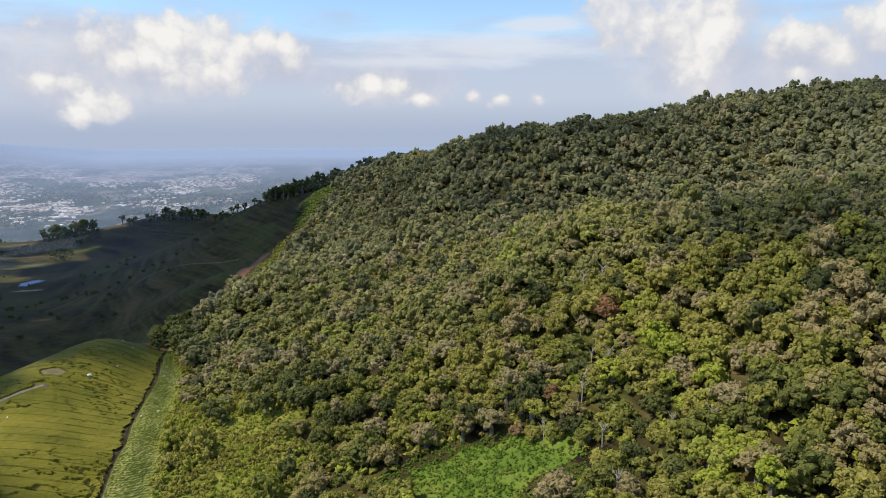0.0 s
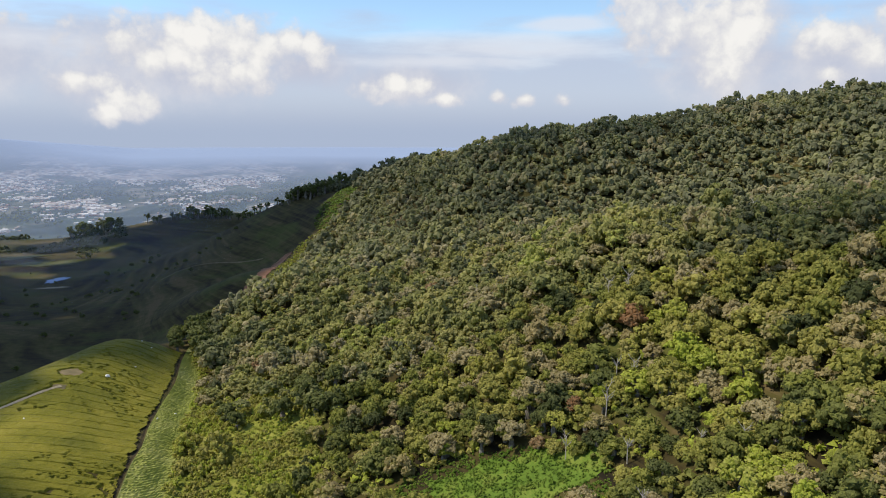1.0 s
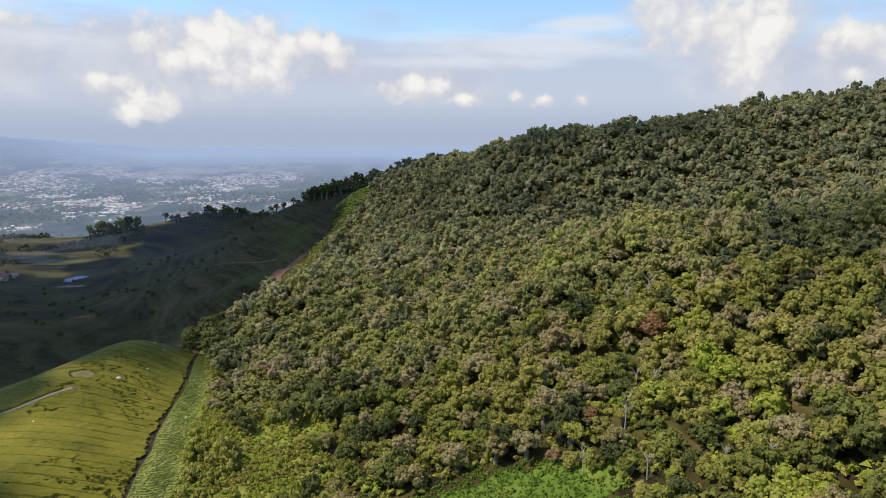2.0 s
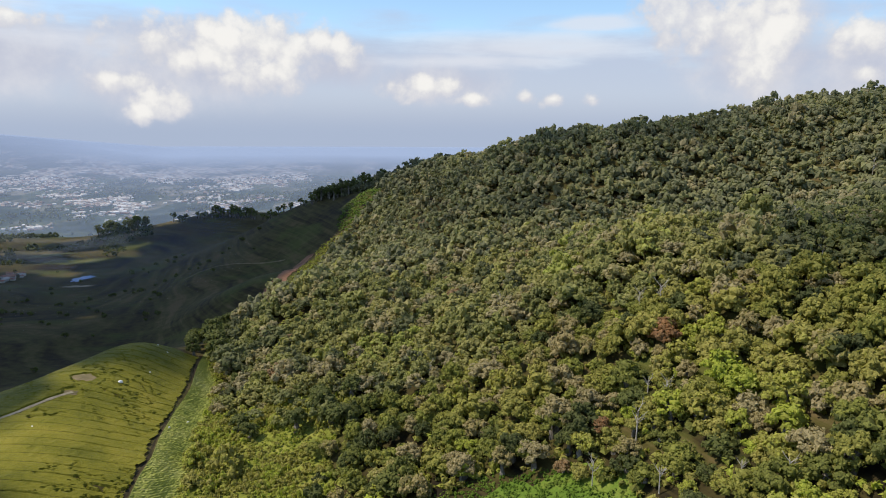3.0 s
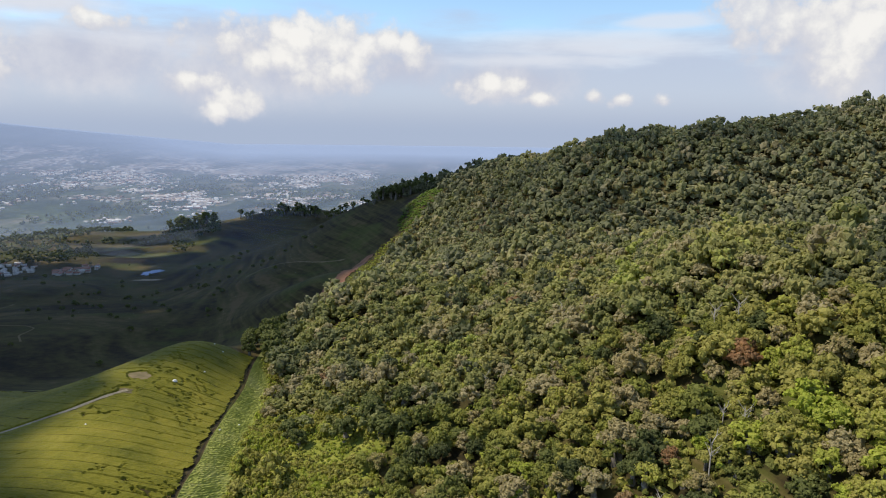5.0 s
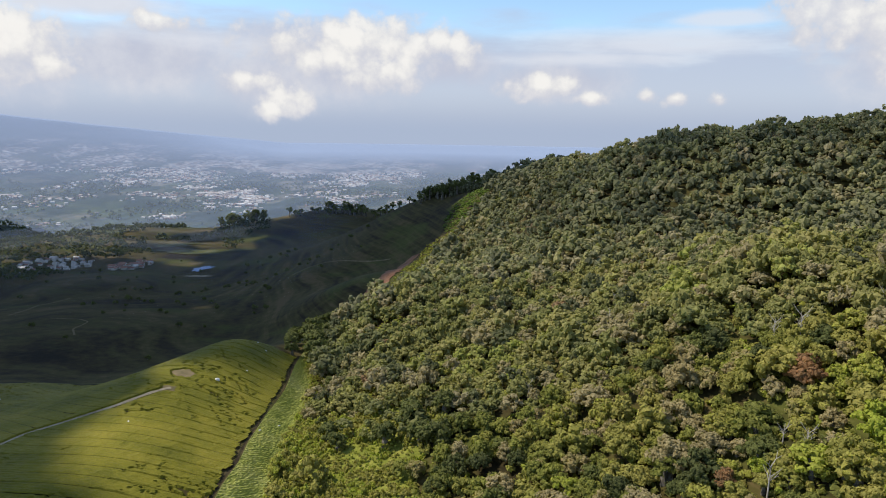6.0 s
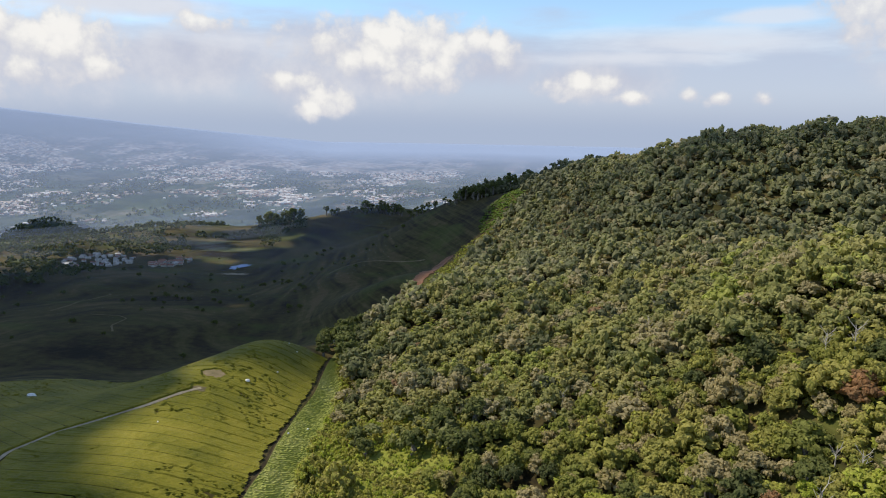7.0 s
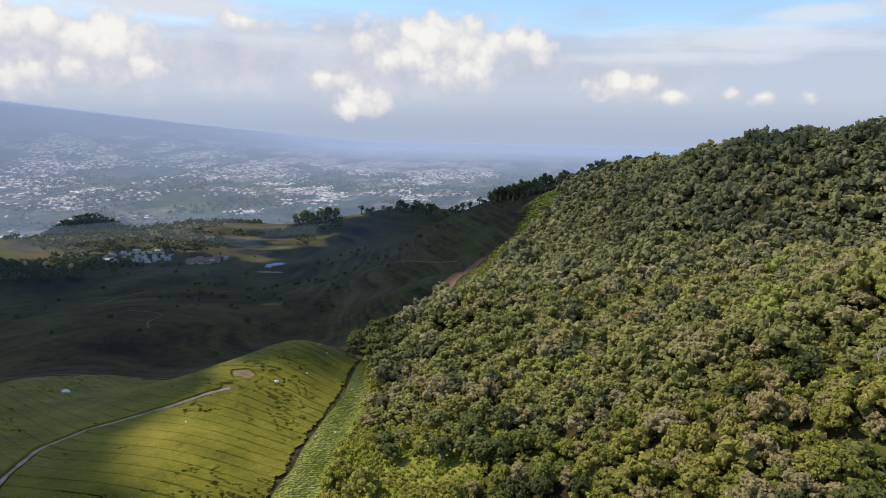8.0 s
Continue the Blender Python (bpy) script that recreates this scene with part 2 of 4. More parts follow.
roof_tin = surface("tin_roof", two_scale((0.34, 0.32, 0.30), (0.50, 0.47, 0.44), (0.66, 0.62, 0.58), 0.3, 2.5), 0.5, None, 0.4)
water_mat = surface("pond_water", lambda n: n.ramp(n.noise(place(n), 0.08, 3.0), [(0.3, (0.09, 0.20, 0.44)), (0.7, (0.13, 0.27, 0.55))]), 0.35, (0.6, 0.02), 0.12)
meadow_mat = surface("dry_meadow", two_scale((0.05, 0.062, 0.026), (0.082, 0.09, 0.036), (0.125, 0.12, 0.055), 0.03, 0.3), 0.9, None, 0.1)
patch_mat = surface("worn_earth", two_scale((0.10, 0.085, 0.04), (0.15, 0.12, 0.06), (0.22, 0.17, 0.10), 0.3, 1.8), 0.95)
ditch_mat = surface("dark_soil", two_scale((0.022, 0.017, 0.010), (0.040, 0.032, 0.018), (0.075, 0.062, 0.034), 0.3, 2.5), 0.95, None, 0.1)
tangle_mat = surface("tangled_growth", two_scale((0.10, 0.115, 0.018), (0.165, 0.180, 0.028), (0.25, 0.24, 0.055), 0.2, 1.4), 0.8, None, 0.1)
sheet_mat = surface("white_plastic_sheet", two_scale((0.55, 0.55, 0.52), (0.7, 0.7, 0.67), (0.8, 0.8, 0.78), 0.3, 2.0), 0.5)
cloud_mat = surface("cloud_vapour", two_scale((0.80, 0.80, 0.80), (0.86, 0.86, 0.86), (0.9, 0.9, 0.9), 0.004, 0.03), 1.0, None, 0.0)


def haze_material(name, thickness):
    """A thin sheet that stands in for haze in the air; thickness: a function of Nodes, the place and the distance that
    gives how much it hides.
    """
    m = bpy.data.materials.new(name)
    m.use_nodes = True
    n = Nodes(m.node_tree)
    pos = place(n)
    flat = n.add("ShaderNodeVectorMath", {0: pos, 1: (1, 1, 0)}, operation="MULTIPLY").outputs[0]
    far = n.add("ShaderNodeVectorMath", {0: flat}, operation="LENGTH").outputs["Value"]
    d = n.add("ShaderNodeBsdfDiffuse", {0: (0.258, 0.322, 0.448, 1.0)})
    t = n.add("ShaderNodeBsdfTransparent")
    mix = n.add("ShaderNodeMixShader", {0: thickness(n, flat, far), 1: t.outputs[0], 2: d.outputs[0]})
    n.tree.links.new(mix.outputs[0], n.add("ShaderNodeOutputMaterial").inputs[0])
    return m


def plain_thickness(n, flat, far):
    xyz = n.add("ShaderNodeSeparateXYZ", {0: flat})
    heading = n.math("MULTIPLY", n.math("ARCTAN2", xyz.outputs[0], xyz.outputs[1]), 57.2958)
    # extra haze put in on the right, so the horizon fades into the sky
    horizon_fade = n.math("MULTIPLY", n.smooth(n.math("ADD", heading, n.math("MULTIPLY", n.noise(flat, 0.0009, 2.0), 8.0)), -36.0, -20.0), n.smooth(far, 3500.0, 4800.0))
    # denser with distance, as haze in the air builds up
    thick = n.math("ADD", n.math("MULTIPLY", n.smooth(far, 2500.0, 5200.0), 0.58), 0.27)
    thick = n.math("ADD", thick, n.math("MULTIPLY", horizon_fade, 0.26))
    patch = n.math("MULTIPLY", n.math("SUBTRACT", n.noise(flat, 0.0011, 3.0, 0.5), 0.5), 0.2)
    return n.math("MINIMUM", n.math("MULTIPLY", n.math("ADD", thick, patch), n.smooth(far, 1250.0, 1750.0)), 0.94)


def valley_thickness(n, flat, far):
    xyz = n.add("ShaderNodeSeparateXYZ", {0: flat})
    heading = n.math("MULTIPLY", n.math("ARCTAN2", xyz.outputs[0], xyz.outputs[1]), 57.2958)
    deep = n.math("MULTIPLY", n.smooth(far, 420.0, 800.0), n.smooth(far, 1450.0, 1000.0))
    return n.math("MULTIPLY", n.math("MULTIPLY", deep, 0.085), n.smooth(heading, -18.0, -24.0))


plain_haze = haze_material("haze_of_the_plain", plain_thickness)
valley_haze = haze_material("haze_of_the_valley", valley_thickness)


# ---------------------------------------------------------------- lie of the land
def lattice(ix, iy, seed):
    h = (ix.astype(np.int64) * 374761393 + iy.astype(np.int64) * 668265263 + seed * 69069) & 0xFFFFFFFF
    h = ((h ^ (h >> 13)) * 1274126177) & 0xFFFFFFFF
    return ((h ^ (h >> 16)) & 0xFFFF) / 65535.0


def ripple(x, y, size, seed=0):
    """Smooth noise from 0 to 1 whose lumps are size metres across."""
    x, y = np.asarray(x, float) / size, np.asarray(y, float) / size
    ix, iy = np.floor(x), np.floor(y)
    fx, fy = x - ix, y - iy
    fx, fy = fx * fx * (3 - 2 * fx), fy * fy * (3 - 2 * fy)
    a, b = lattice(ix, iy, seed), lattice(ix + 1, iy, seed)
    c, d = lattice(ix, iy + 1, seed), lattice(ix + 1, iy + 1, seed)
    return (a + (b - a) * fx) * (1 - fy) + (c + (d - c) * fx) * fy


# mounds and hollows: x, y, height, half widths along x and y
NEAR_HILLS = [
    (-317, 347, 18, 132, 152),
    (-156, 107, 65, 166, 141),
    (-155, 273, 46, 48, 71),
    (-111, 210, -60, 64, 124),
    (37, 167, -7, 92, 95),
    (171, 141, 89, 138, 140),
    (-72, 261, 33, 48, 82),
    (57, 275, 59, 101, 99),
    (-98, 367, 38, 59, 65),
    (293, 303, 76, 151, 171),
    (90, -2, 46, 84, 88),
    (-120, 193, 45, 48, 82),
    (-245, 228, 9, 45, 45),
    (-187, 268, -10, 28, 30),
    (-146, 290, 4, 18, 18),
    (95, 478, 5, 70, 40),
]
FAR_HILLS = [
    (-430, 524, 7, 66, 48),
    (-583, 470, 8, 91, 70),
    (-633, 862, 14, 70, 123),
    (4, 451, 44, 98, 117),
    (162, 477, 45, 160, 84),
    (354, 577, 140, 208, 282),
    (-156, 449, 26, 48, 50),
    (-69, 575, 45, 91, 92),
    (66, 594, 76, 153, 189),
    (-156, 702, 70, 122, 126),
    (-340, 922, 33, 161, 111),
    (-224, 532, 11, 48, 74),
    (-920, 890, 52, 75, 75),
]


def height(x, y):
    x, y = np.asarray(x, float), np.asarray(y, float)
    r = np.hypot(x, y)
    z = np.interp(r, [0, 1000, 1350, 1750, 2500, 3500, 4950], [-40, -47, -130, -230, -225, -173, -38])
    for hx, hy, h, a, b in NEAR_HILLS + FAR_HILLS:
        z = z + h * np.exp(-((x - hx) / a) ** 2 - ((y - hy) / b) ** 2)
    z = z + (ripple(x, y, 70, 1) - 0.5) * 3.0 * np.clip((r - 300) / 200, 0, 1) + (ripple(x, y, 24, 2) - 0.5) * 1.2
    # a long mountain flank beyond the plain
    az = np.degrees(np.arctan2(x, y))
    z = z + np.clip((-az - 26) / 28, 0, 1.6) ** 1.15 * 238 * np.clip((r - 3300) / 1500, 0, 1) ** 1.4
    return z


def at(x, y, up=0.0):
    return Vector((x, y, float(height(x, y)) + up))


def mesh_of(name, verts, tris, mat, smooth=False, tint=None):
    me = bpy.data.meshes.new(name)
    verts, tris = np.asarray(verts, np.float32), np.asarray(tris, np.int32)
    k = tris.shape[1]
    me.vertices.add(len(verts))
    me.vertices.foreach_set("co", verts.ravel())
    me.loops.add(tris.size)
    me.loops.foreach_set("vertex_index", tris.ravel())
    me.polygons.add(len(tris))
    me.polygons.foreach_set("loop_start", np.arange(len(tris), dtype=np.int32) * k)
    me.polygons.foreach_set("use_smooth", np.full(len(tris), smooth))
    if tint is not None:
        me.attributes.new("tint", "FLOAT", "POINT").data.foreach_set("value", np.asarray(tint, np.float32))
    me.update(calc_edges=True)
    me.materials.append(mat)
    return me


def part(name, mesh, parent, label=""):
    ob = new(name, mesh)
    ob.parent = parent
    return tagged(ob, label)


def grid_faces(rows, cols, wrap=False):
    i, j = np.meshgrid(np.arange(rows - 1), np.arange(cols if wrap else cols - 1), indexing="ij")
    a, b = i * cols + j, i * cols + (j + 1) % cols
    return np.stack([a, b, b + cols, a + cols], -1).reshape(-1, 4)


def ground_sheet():
    az = np.radians(np.concatenate([np.arange(-66, 46, 0.4), np.arange(46, 294, 4.0)]))
    r = np.concatenate([[1.0], 15 * np.exp(np.linspace(0, math.log(4940 / 15), 250))])
    A, R = np.meshgrid(az, r)
    x, y = R * np.sin(A), R * np.cos(A)
    v = np.stack([x, y, height(x, y)], -1).reshape(-1, 3)
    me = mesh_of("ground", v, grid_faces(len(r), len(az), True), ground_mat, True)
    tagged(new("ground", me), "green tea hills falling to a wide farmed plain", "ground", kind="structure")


ground_sheet()


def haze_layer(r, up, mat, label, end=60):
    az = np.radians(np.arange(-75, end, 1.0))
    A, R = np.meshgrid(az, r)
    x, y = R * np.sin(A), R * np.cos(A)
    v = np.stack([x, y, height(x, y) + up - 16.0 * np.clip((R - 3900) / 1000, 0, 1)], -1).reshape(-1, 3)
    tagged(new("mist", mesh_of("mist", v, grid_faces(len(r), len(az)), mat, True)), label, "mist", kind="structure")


# sheets added in place of the haze that distance brings
haze_layer(np.linspace(900, 4939, 90), 22.0, plain_haze, "haze sheet over the far plain, denser with distance")
haze_layer(np.linspace(420, 1450, 90), 14.0, valley_haze, "faint blue haze sheet over the shaded valley", -18)


# ---------------------------------------------------------------- unseen clouds added overhead to shade valley, field and ridge
KNOT = bmesh.new()
bmesh.ops.create_icosphere(KNOT, subdivisions=1, radius=1.0)
KNOT.verts.ensure_lookup_table()
KNOT_V = np.array([v.co for v in KNOT.verts])
KNOT_F = np.array([[v.index for v in f.verts] for f in KNOT.faces])
KNOT.free()
KNOT_F = KNOT_F[(KNOT_V[KNOT_F][:, :, 2] > -0.3).any(1)]


def join(pieces):
    """Joins (verts, faces) pieces into one pair."""
    vs, fs, k = [], [], 0
    for v, f in pieces:
        vs.append(v)
        fs.append(f + k)
        k += len(v)
    return np.concatenate(vs), np.concatenate(fs)


def shade_cloud(spots, seed, label, lift=450.0, rag=0.0):
    """A flat cumulus out of view, added to cast shade; spots: x, y, half width, half depth of the shade below each
    heap. rag: half width of the scraps of a torn one.
    """
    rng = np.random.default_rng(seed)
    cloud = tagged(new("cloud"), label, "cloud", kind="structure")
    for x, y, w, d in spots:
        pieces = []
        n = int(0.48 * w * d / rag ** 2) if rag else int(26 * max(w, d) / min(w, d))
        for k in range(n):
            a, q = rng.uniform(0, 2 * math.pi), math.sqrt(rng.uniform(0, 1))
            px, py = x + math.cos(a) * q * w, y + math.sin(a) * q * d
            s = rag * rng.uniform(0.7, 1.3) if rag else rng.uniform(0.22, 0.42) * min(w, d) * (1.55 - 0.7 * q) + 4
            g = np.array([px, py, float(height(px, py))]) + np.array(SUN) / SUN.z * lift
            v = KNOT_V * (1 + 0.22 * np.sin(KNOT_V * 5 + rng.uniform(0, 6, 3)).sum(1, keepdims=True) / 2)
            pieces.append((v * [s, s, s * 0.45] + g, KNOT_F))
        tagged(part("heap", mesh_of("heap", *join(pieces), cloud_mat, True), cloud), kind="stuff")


# the outer heaps on the left also hold back sky light
shade_cloud([(-330, 420, 150, 130), (-290, 620, 120, 110), (-420, 520, 130, 100), (-300, 790, 90, 90), (-340, 885, 80, 50), (-230, 750, 90, 80), (-215, 520, 60, 120),
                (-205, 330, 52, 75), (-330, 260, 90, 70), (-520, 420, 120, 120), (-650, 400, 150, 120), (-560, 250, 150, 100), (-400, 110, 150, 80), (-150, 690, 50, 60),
                (-164, 360, 26, 50), (-162, 430, 26, 60), (-166, 520, 30, 60), (-155, 600, 36, 50), (-190, 640, 60, 60), (-250, 420, 55, 55), (-205, 430, 45, 45), (-172, 470, 32, 40), (-150, 560, 30, 40), (-365, 705, 60, 50), (-440, 835, 60, 34), (-490, 790, 46, 24), (-505, 722, 44, 20), (-505, 600, 85, 46), (-920, 890, 95, 85)], 5, "broad unseen cumulus placed to shade the valley")
shade_cloud([(-208, 232, 46, 32), (-157, 168, 19, 13), (-200, 170, 34, 20), (-190, 196, 24, 17), (-228, 205, 40, 30), (-143, 154, 18, 10), (-172, 226, 18, 14), (-126, 158, 16, 8), (-158, 276, 22, 20), (-146, 298, 14, 9), (-176, 206, 19, 16), (-178, 230, 18, 22), (-169, 188, 12, 10), (-164, 206, 12, 12), (-162, 223, 11, 14), (-159, 191, 9, 8), (-151, 178, 8, 6)], 6, "small unseen cloud placed to shade the tea field")
shade_cloud([(-145, 650, 60, 18), (-100, 624, 24, 14), (-78, 604, 20, 12), (-40, 586, 28, 12), (5, 572, 30, 12), (-200, 690, 50, 30)], 8, "small unseen cloud placed to shade the crest trees")
# added scraps that thin the sun on the ridge and right slope
shade_cloud([(150, 455, 190, 60), (-20, 490, 90, 50), (115, 205, 46, 60), (330, 450, 120, 90)], 7, "unseen cloud scraps added to dim the ridge wood", 1900.0, 14.0)


# ---------------------------------------------------------------- trees
def spray(rng, centre, normal, size):
    """One bent spray of leaves: two triangles folded along their middle."""
    n = normal + rng.normal(0, 0.42, 3)
    n /= np.linalg.norm(n) + 1e-9
    t = np.cross(n, rng.normal(0, 1, 3))
    t /= np.linalg.norm(t) + 1e-9
    b = np.cross(n, t)
    s, w = size * rng.uniform(0.7, 1.3), size * rng.uniform(0.45, 0.9)
    return np.array([centre - t * s, centre + b * w - n * size * 0.25, centre + t * s, centre - b * w - n * size * 0.25])


CAP = np.array([[0, k + 1, (k + 1) % 4 + 1] for k in range(4)])


def tuft(rng, centre, normal, size):
    """One rounded tuft of leaves, a ragged cap that faces outwards."""
    n = normal + [0, 0, 0.3] + rng.normal(0, 0.3, 3)
    n /= np.linalg.norm(n)
    t = np.cross(n, rng.normal(0, 1, 3))
    t /= np.linalg.norm(t) + 1e-9
    b = np.cross(n, t)
    a = np.linspace(0, 2 * math.pi, 4, endpoint=False) + rng.uniform(-0.4, 0.4, 4)
    r = size * rng.uniform(0.6, 1.35, 4)
    rim = centre + (np.cos(a) * r)[:, None] * t + (np.sin(a) * r)[:, None] * b - n * (size * rng.uniform(0.2, 0.8, 4))[:, None]
    return np.concatenate([[centre + n * size * 0.25], rim]), CAP


def crown_shape(seed, lobes, tufts, sprays, size, tall=0.75, core=KNOT_V, core_f=KNOT_F, jag=0.3):
    """A crown of about 1 m half width, standing on z = 0: separate billows of leaves with shaded gaps between them, each set with tufts."""
    rng = np.random.default_rng(seed)
    quad = np.array([[0, 1, 2], [0, 2, 3]])
    lop = rng.uniform(0.85, 1.15, 2)
    turn = rng.uniform(0, 2 * math.pi)
    pieces, heads = [], []
    for k in range(lobes):
        # billows wind down from the top of the crown
        u = (k + 0.5) / lobes
        a = turn + k * 2.39996 + rng.uniform(-0.5, 0.5)
        low = 1.0 - 1.12 * u
        out = math.sqrt(max(0.0, 1 - min(low, 1) ** 2))
        reach = rng.uniform(0.45, 0.80)
        r = rng.uniform(0.24, 0.46) * (1.18 if lobes < 9 else 1.0)
        c = np.array([math.cos(a) * out * reach * lop[0], math.sin(a) * out * reach * lop[1], (low * reach * 0.95 + 0.34) * tall])
        heads.append((c, r))
        if len(core_f):
            v = core * (1 + rng.uniform(-jag, jag, (len(core), 1))) * [r, r, r * 0.8]
            pieces.append((v * 0.70 + c, core_f))
    for k in range(tufts + sprays):
        c, r = heads[k % lobes]
        n = rng.normal(0, 1, 3)
        n[2] = abs(n[2]) * 0.9 - 0.25
        n += c * [0.9, 0.9, 0.3]
        n /= np.linalg.norm(n)
        p = c + n * r * rng.uniform(0.70, 1.12) * [1, 1, 0.85]
        if k < tufts:
            pieces.append(tuft(rng, p, n, size * rng.uniform(0.55, 1.45)))
        else:
            pieces.append((spray(rng, p + n * size * 0.3, n, size * rng.uniform(0.5, 1.0)), quad))
    return join(pieces)


def tube(points, radii, sides=6):
    """A tapered limb through the points."""
    points = [np.array(p, float) for p in points]
    rings = []
    for k, p in enumerate(points):
        d = points[min(k + 1, len(points) - 1)] - points[max(k - 1, 0)]
        d /= np.linalg.norm(d)
        u = np.cross(d, [0.3, 1, 0.1])
        u /= np.linalg.norm(u)
        w = np.cross(d, u)
        a = np.linspace(0, 2 * math.pi, sides, endpoint=False)
        rings.append(p + radii[k] * (np.cos(a)[:, None] * u + np.sin(a)[:, None] * w))
    v = np.concatenate(rings)
    q = grid_faces(len(points), sides, True)
    return v, np.concatenate([q[:, [0, 1, 2]], q[:, [0, 2, 3]]])


def trunk_shape(seed, tall, thick, limbs):
    rng = np.random.default_rng(seed)
    lean = rng.uniform(-0.06, 0.06, 2) * tall
    top = np.array([*lean, tall])
    pieces = [tube([(0, 0, -1.5), (0, 0, 0.4), top * 0.5 + [0, 0, 0], top], [thick * 1.5, thick, thick * 0.75, thick * 0.4])]
    for k in range(limbs):
        a = rng.uniform(0, 2 * math.pi)
        s = top * rng.uniform(0.55, 0.9)
        e = s + np.array([math.cos(a), math.sin(a), rng.uniform(0.5, 1.1)]) * tall * rng.uniform(0.25, 0.4)
        pieces.append(tube([s, (s + e) / 2 + [0, 0, 0.1 * tall], e], [thick * 0.45, thick * 0.3, thick * 0.12], 5))
    return join(pieces)


def shared_tree(name, seed, half, tall, clear, label, mat=None, lobes=9, tufts=150, sprays=200, flat=0.75, size=0.13):
    """One broadleaf tree: half width and height of its crown, and how far its trunk stands clear below."""
    base = new(name)
    v, f = crown_shape(seed, lobes, tufts, sprays, size, flat)
    v = v * half + [0, 0, clear]
    part("crown", mesh_of("crown", v, f, mat or leaf_object), base)
    tv, tf = trunk_shape(seed + 50, clear + tall * 0.55, 0.16 + half * 0.035, 5)
    part("trunk", mesh_of("trunk", tv, tf, bark), base)
    tagged(base, label, "tree")
    return base


def put(ob, x, y, turn, size=1.0, sink=0.0):
    ob.matrix_basis = Matrix.LocRotScale(at(x, y, -sink), Euler((0, 0, turn)), (size, size, size))
    return ob


def copy_to(ob, x, y, turn, size=1.0, sink=0.0):
    return put(copy_thing(ob, Matrix.Identity(4)), x, y, turn, size, sink)


EDGE_Y = [100, 150, 180, 206, 222, 248, 270, 286, 300, 318, 340, 400, 440, 500, 530, 546, 565, 580, 620, 690]
EDGE_X = [-58, -73, -84, -92, -97, -104, -111, -116, -124, -131, -135, -127, -113, -111, -106, -98, -88, -90, -116, -190]
DITCH_Y = [60, 100, 150, 194, 208, 223, 250, 273, 297, 320]
DITCH_X = [-66, -76, -89, -101, -104, -109, -116, -121, -128, -134]


def edge(y):
    return np.interp(y, EDGE_Y, EDGE_X)


def ditch(y):
    return np.interp(y, DITCH_Y, DITCH_X)


def hollow(x, y):
    """Below 1 within the grassy hollow at the foot of the wood."""
    return (((x - 8) / 25) ** 2 + ((y - 164 + 0.35 * (x - 8)) / 17) ** 2) * (0.7 + 0.6 * ripple(x, y, 9, 43))


def scrubland(x, y):
    """1 where scrub takes the place of wood."""
    return np.clip((edge(y) + 46 + 26 * (ripple(x, y, 26, 8) - 0.5) - x) / 10, 0, 1) * np.clip((252 + 22 * (ripple(x, y, 20, 9) - 0.5) - y) / 10, 0, 1)


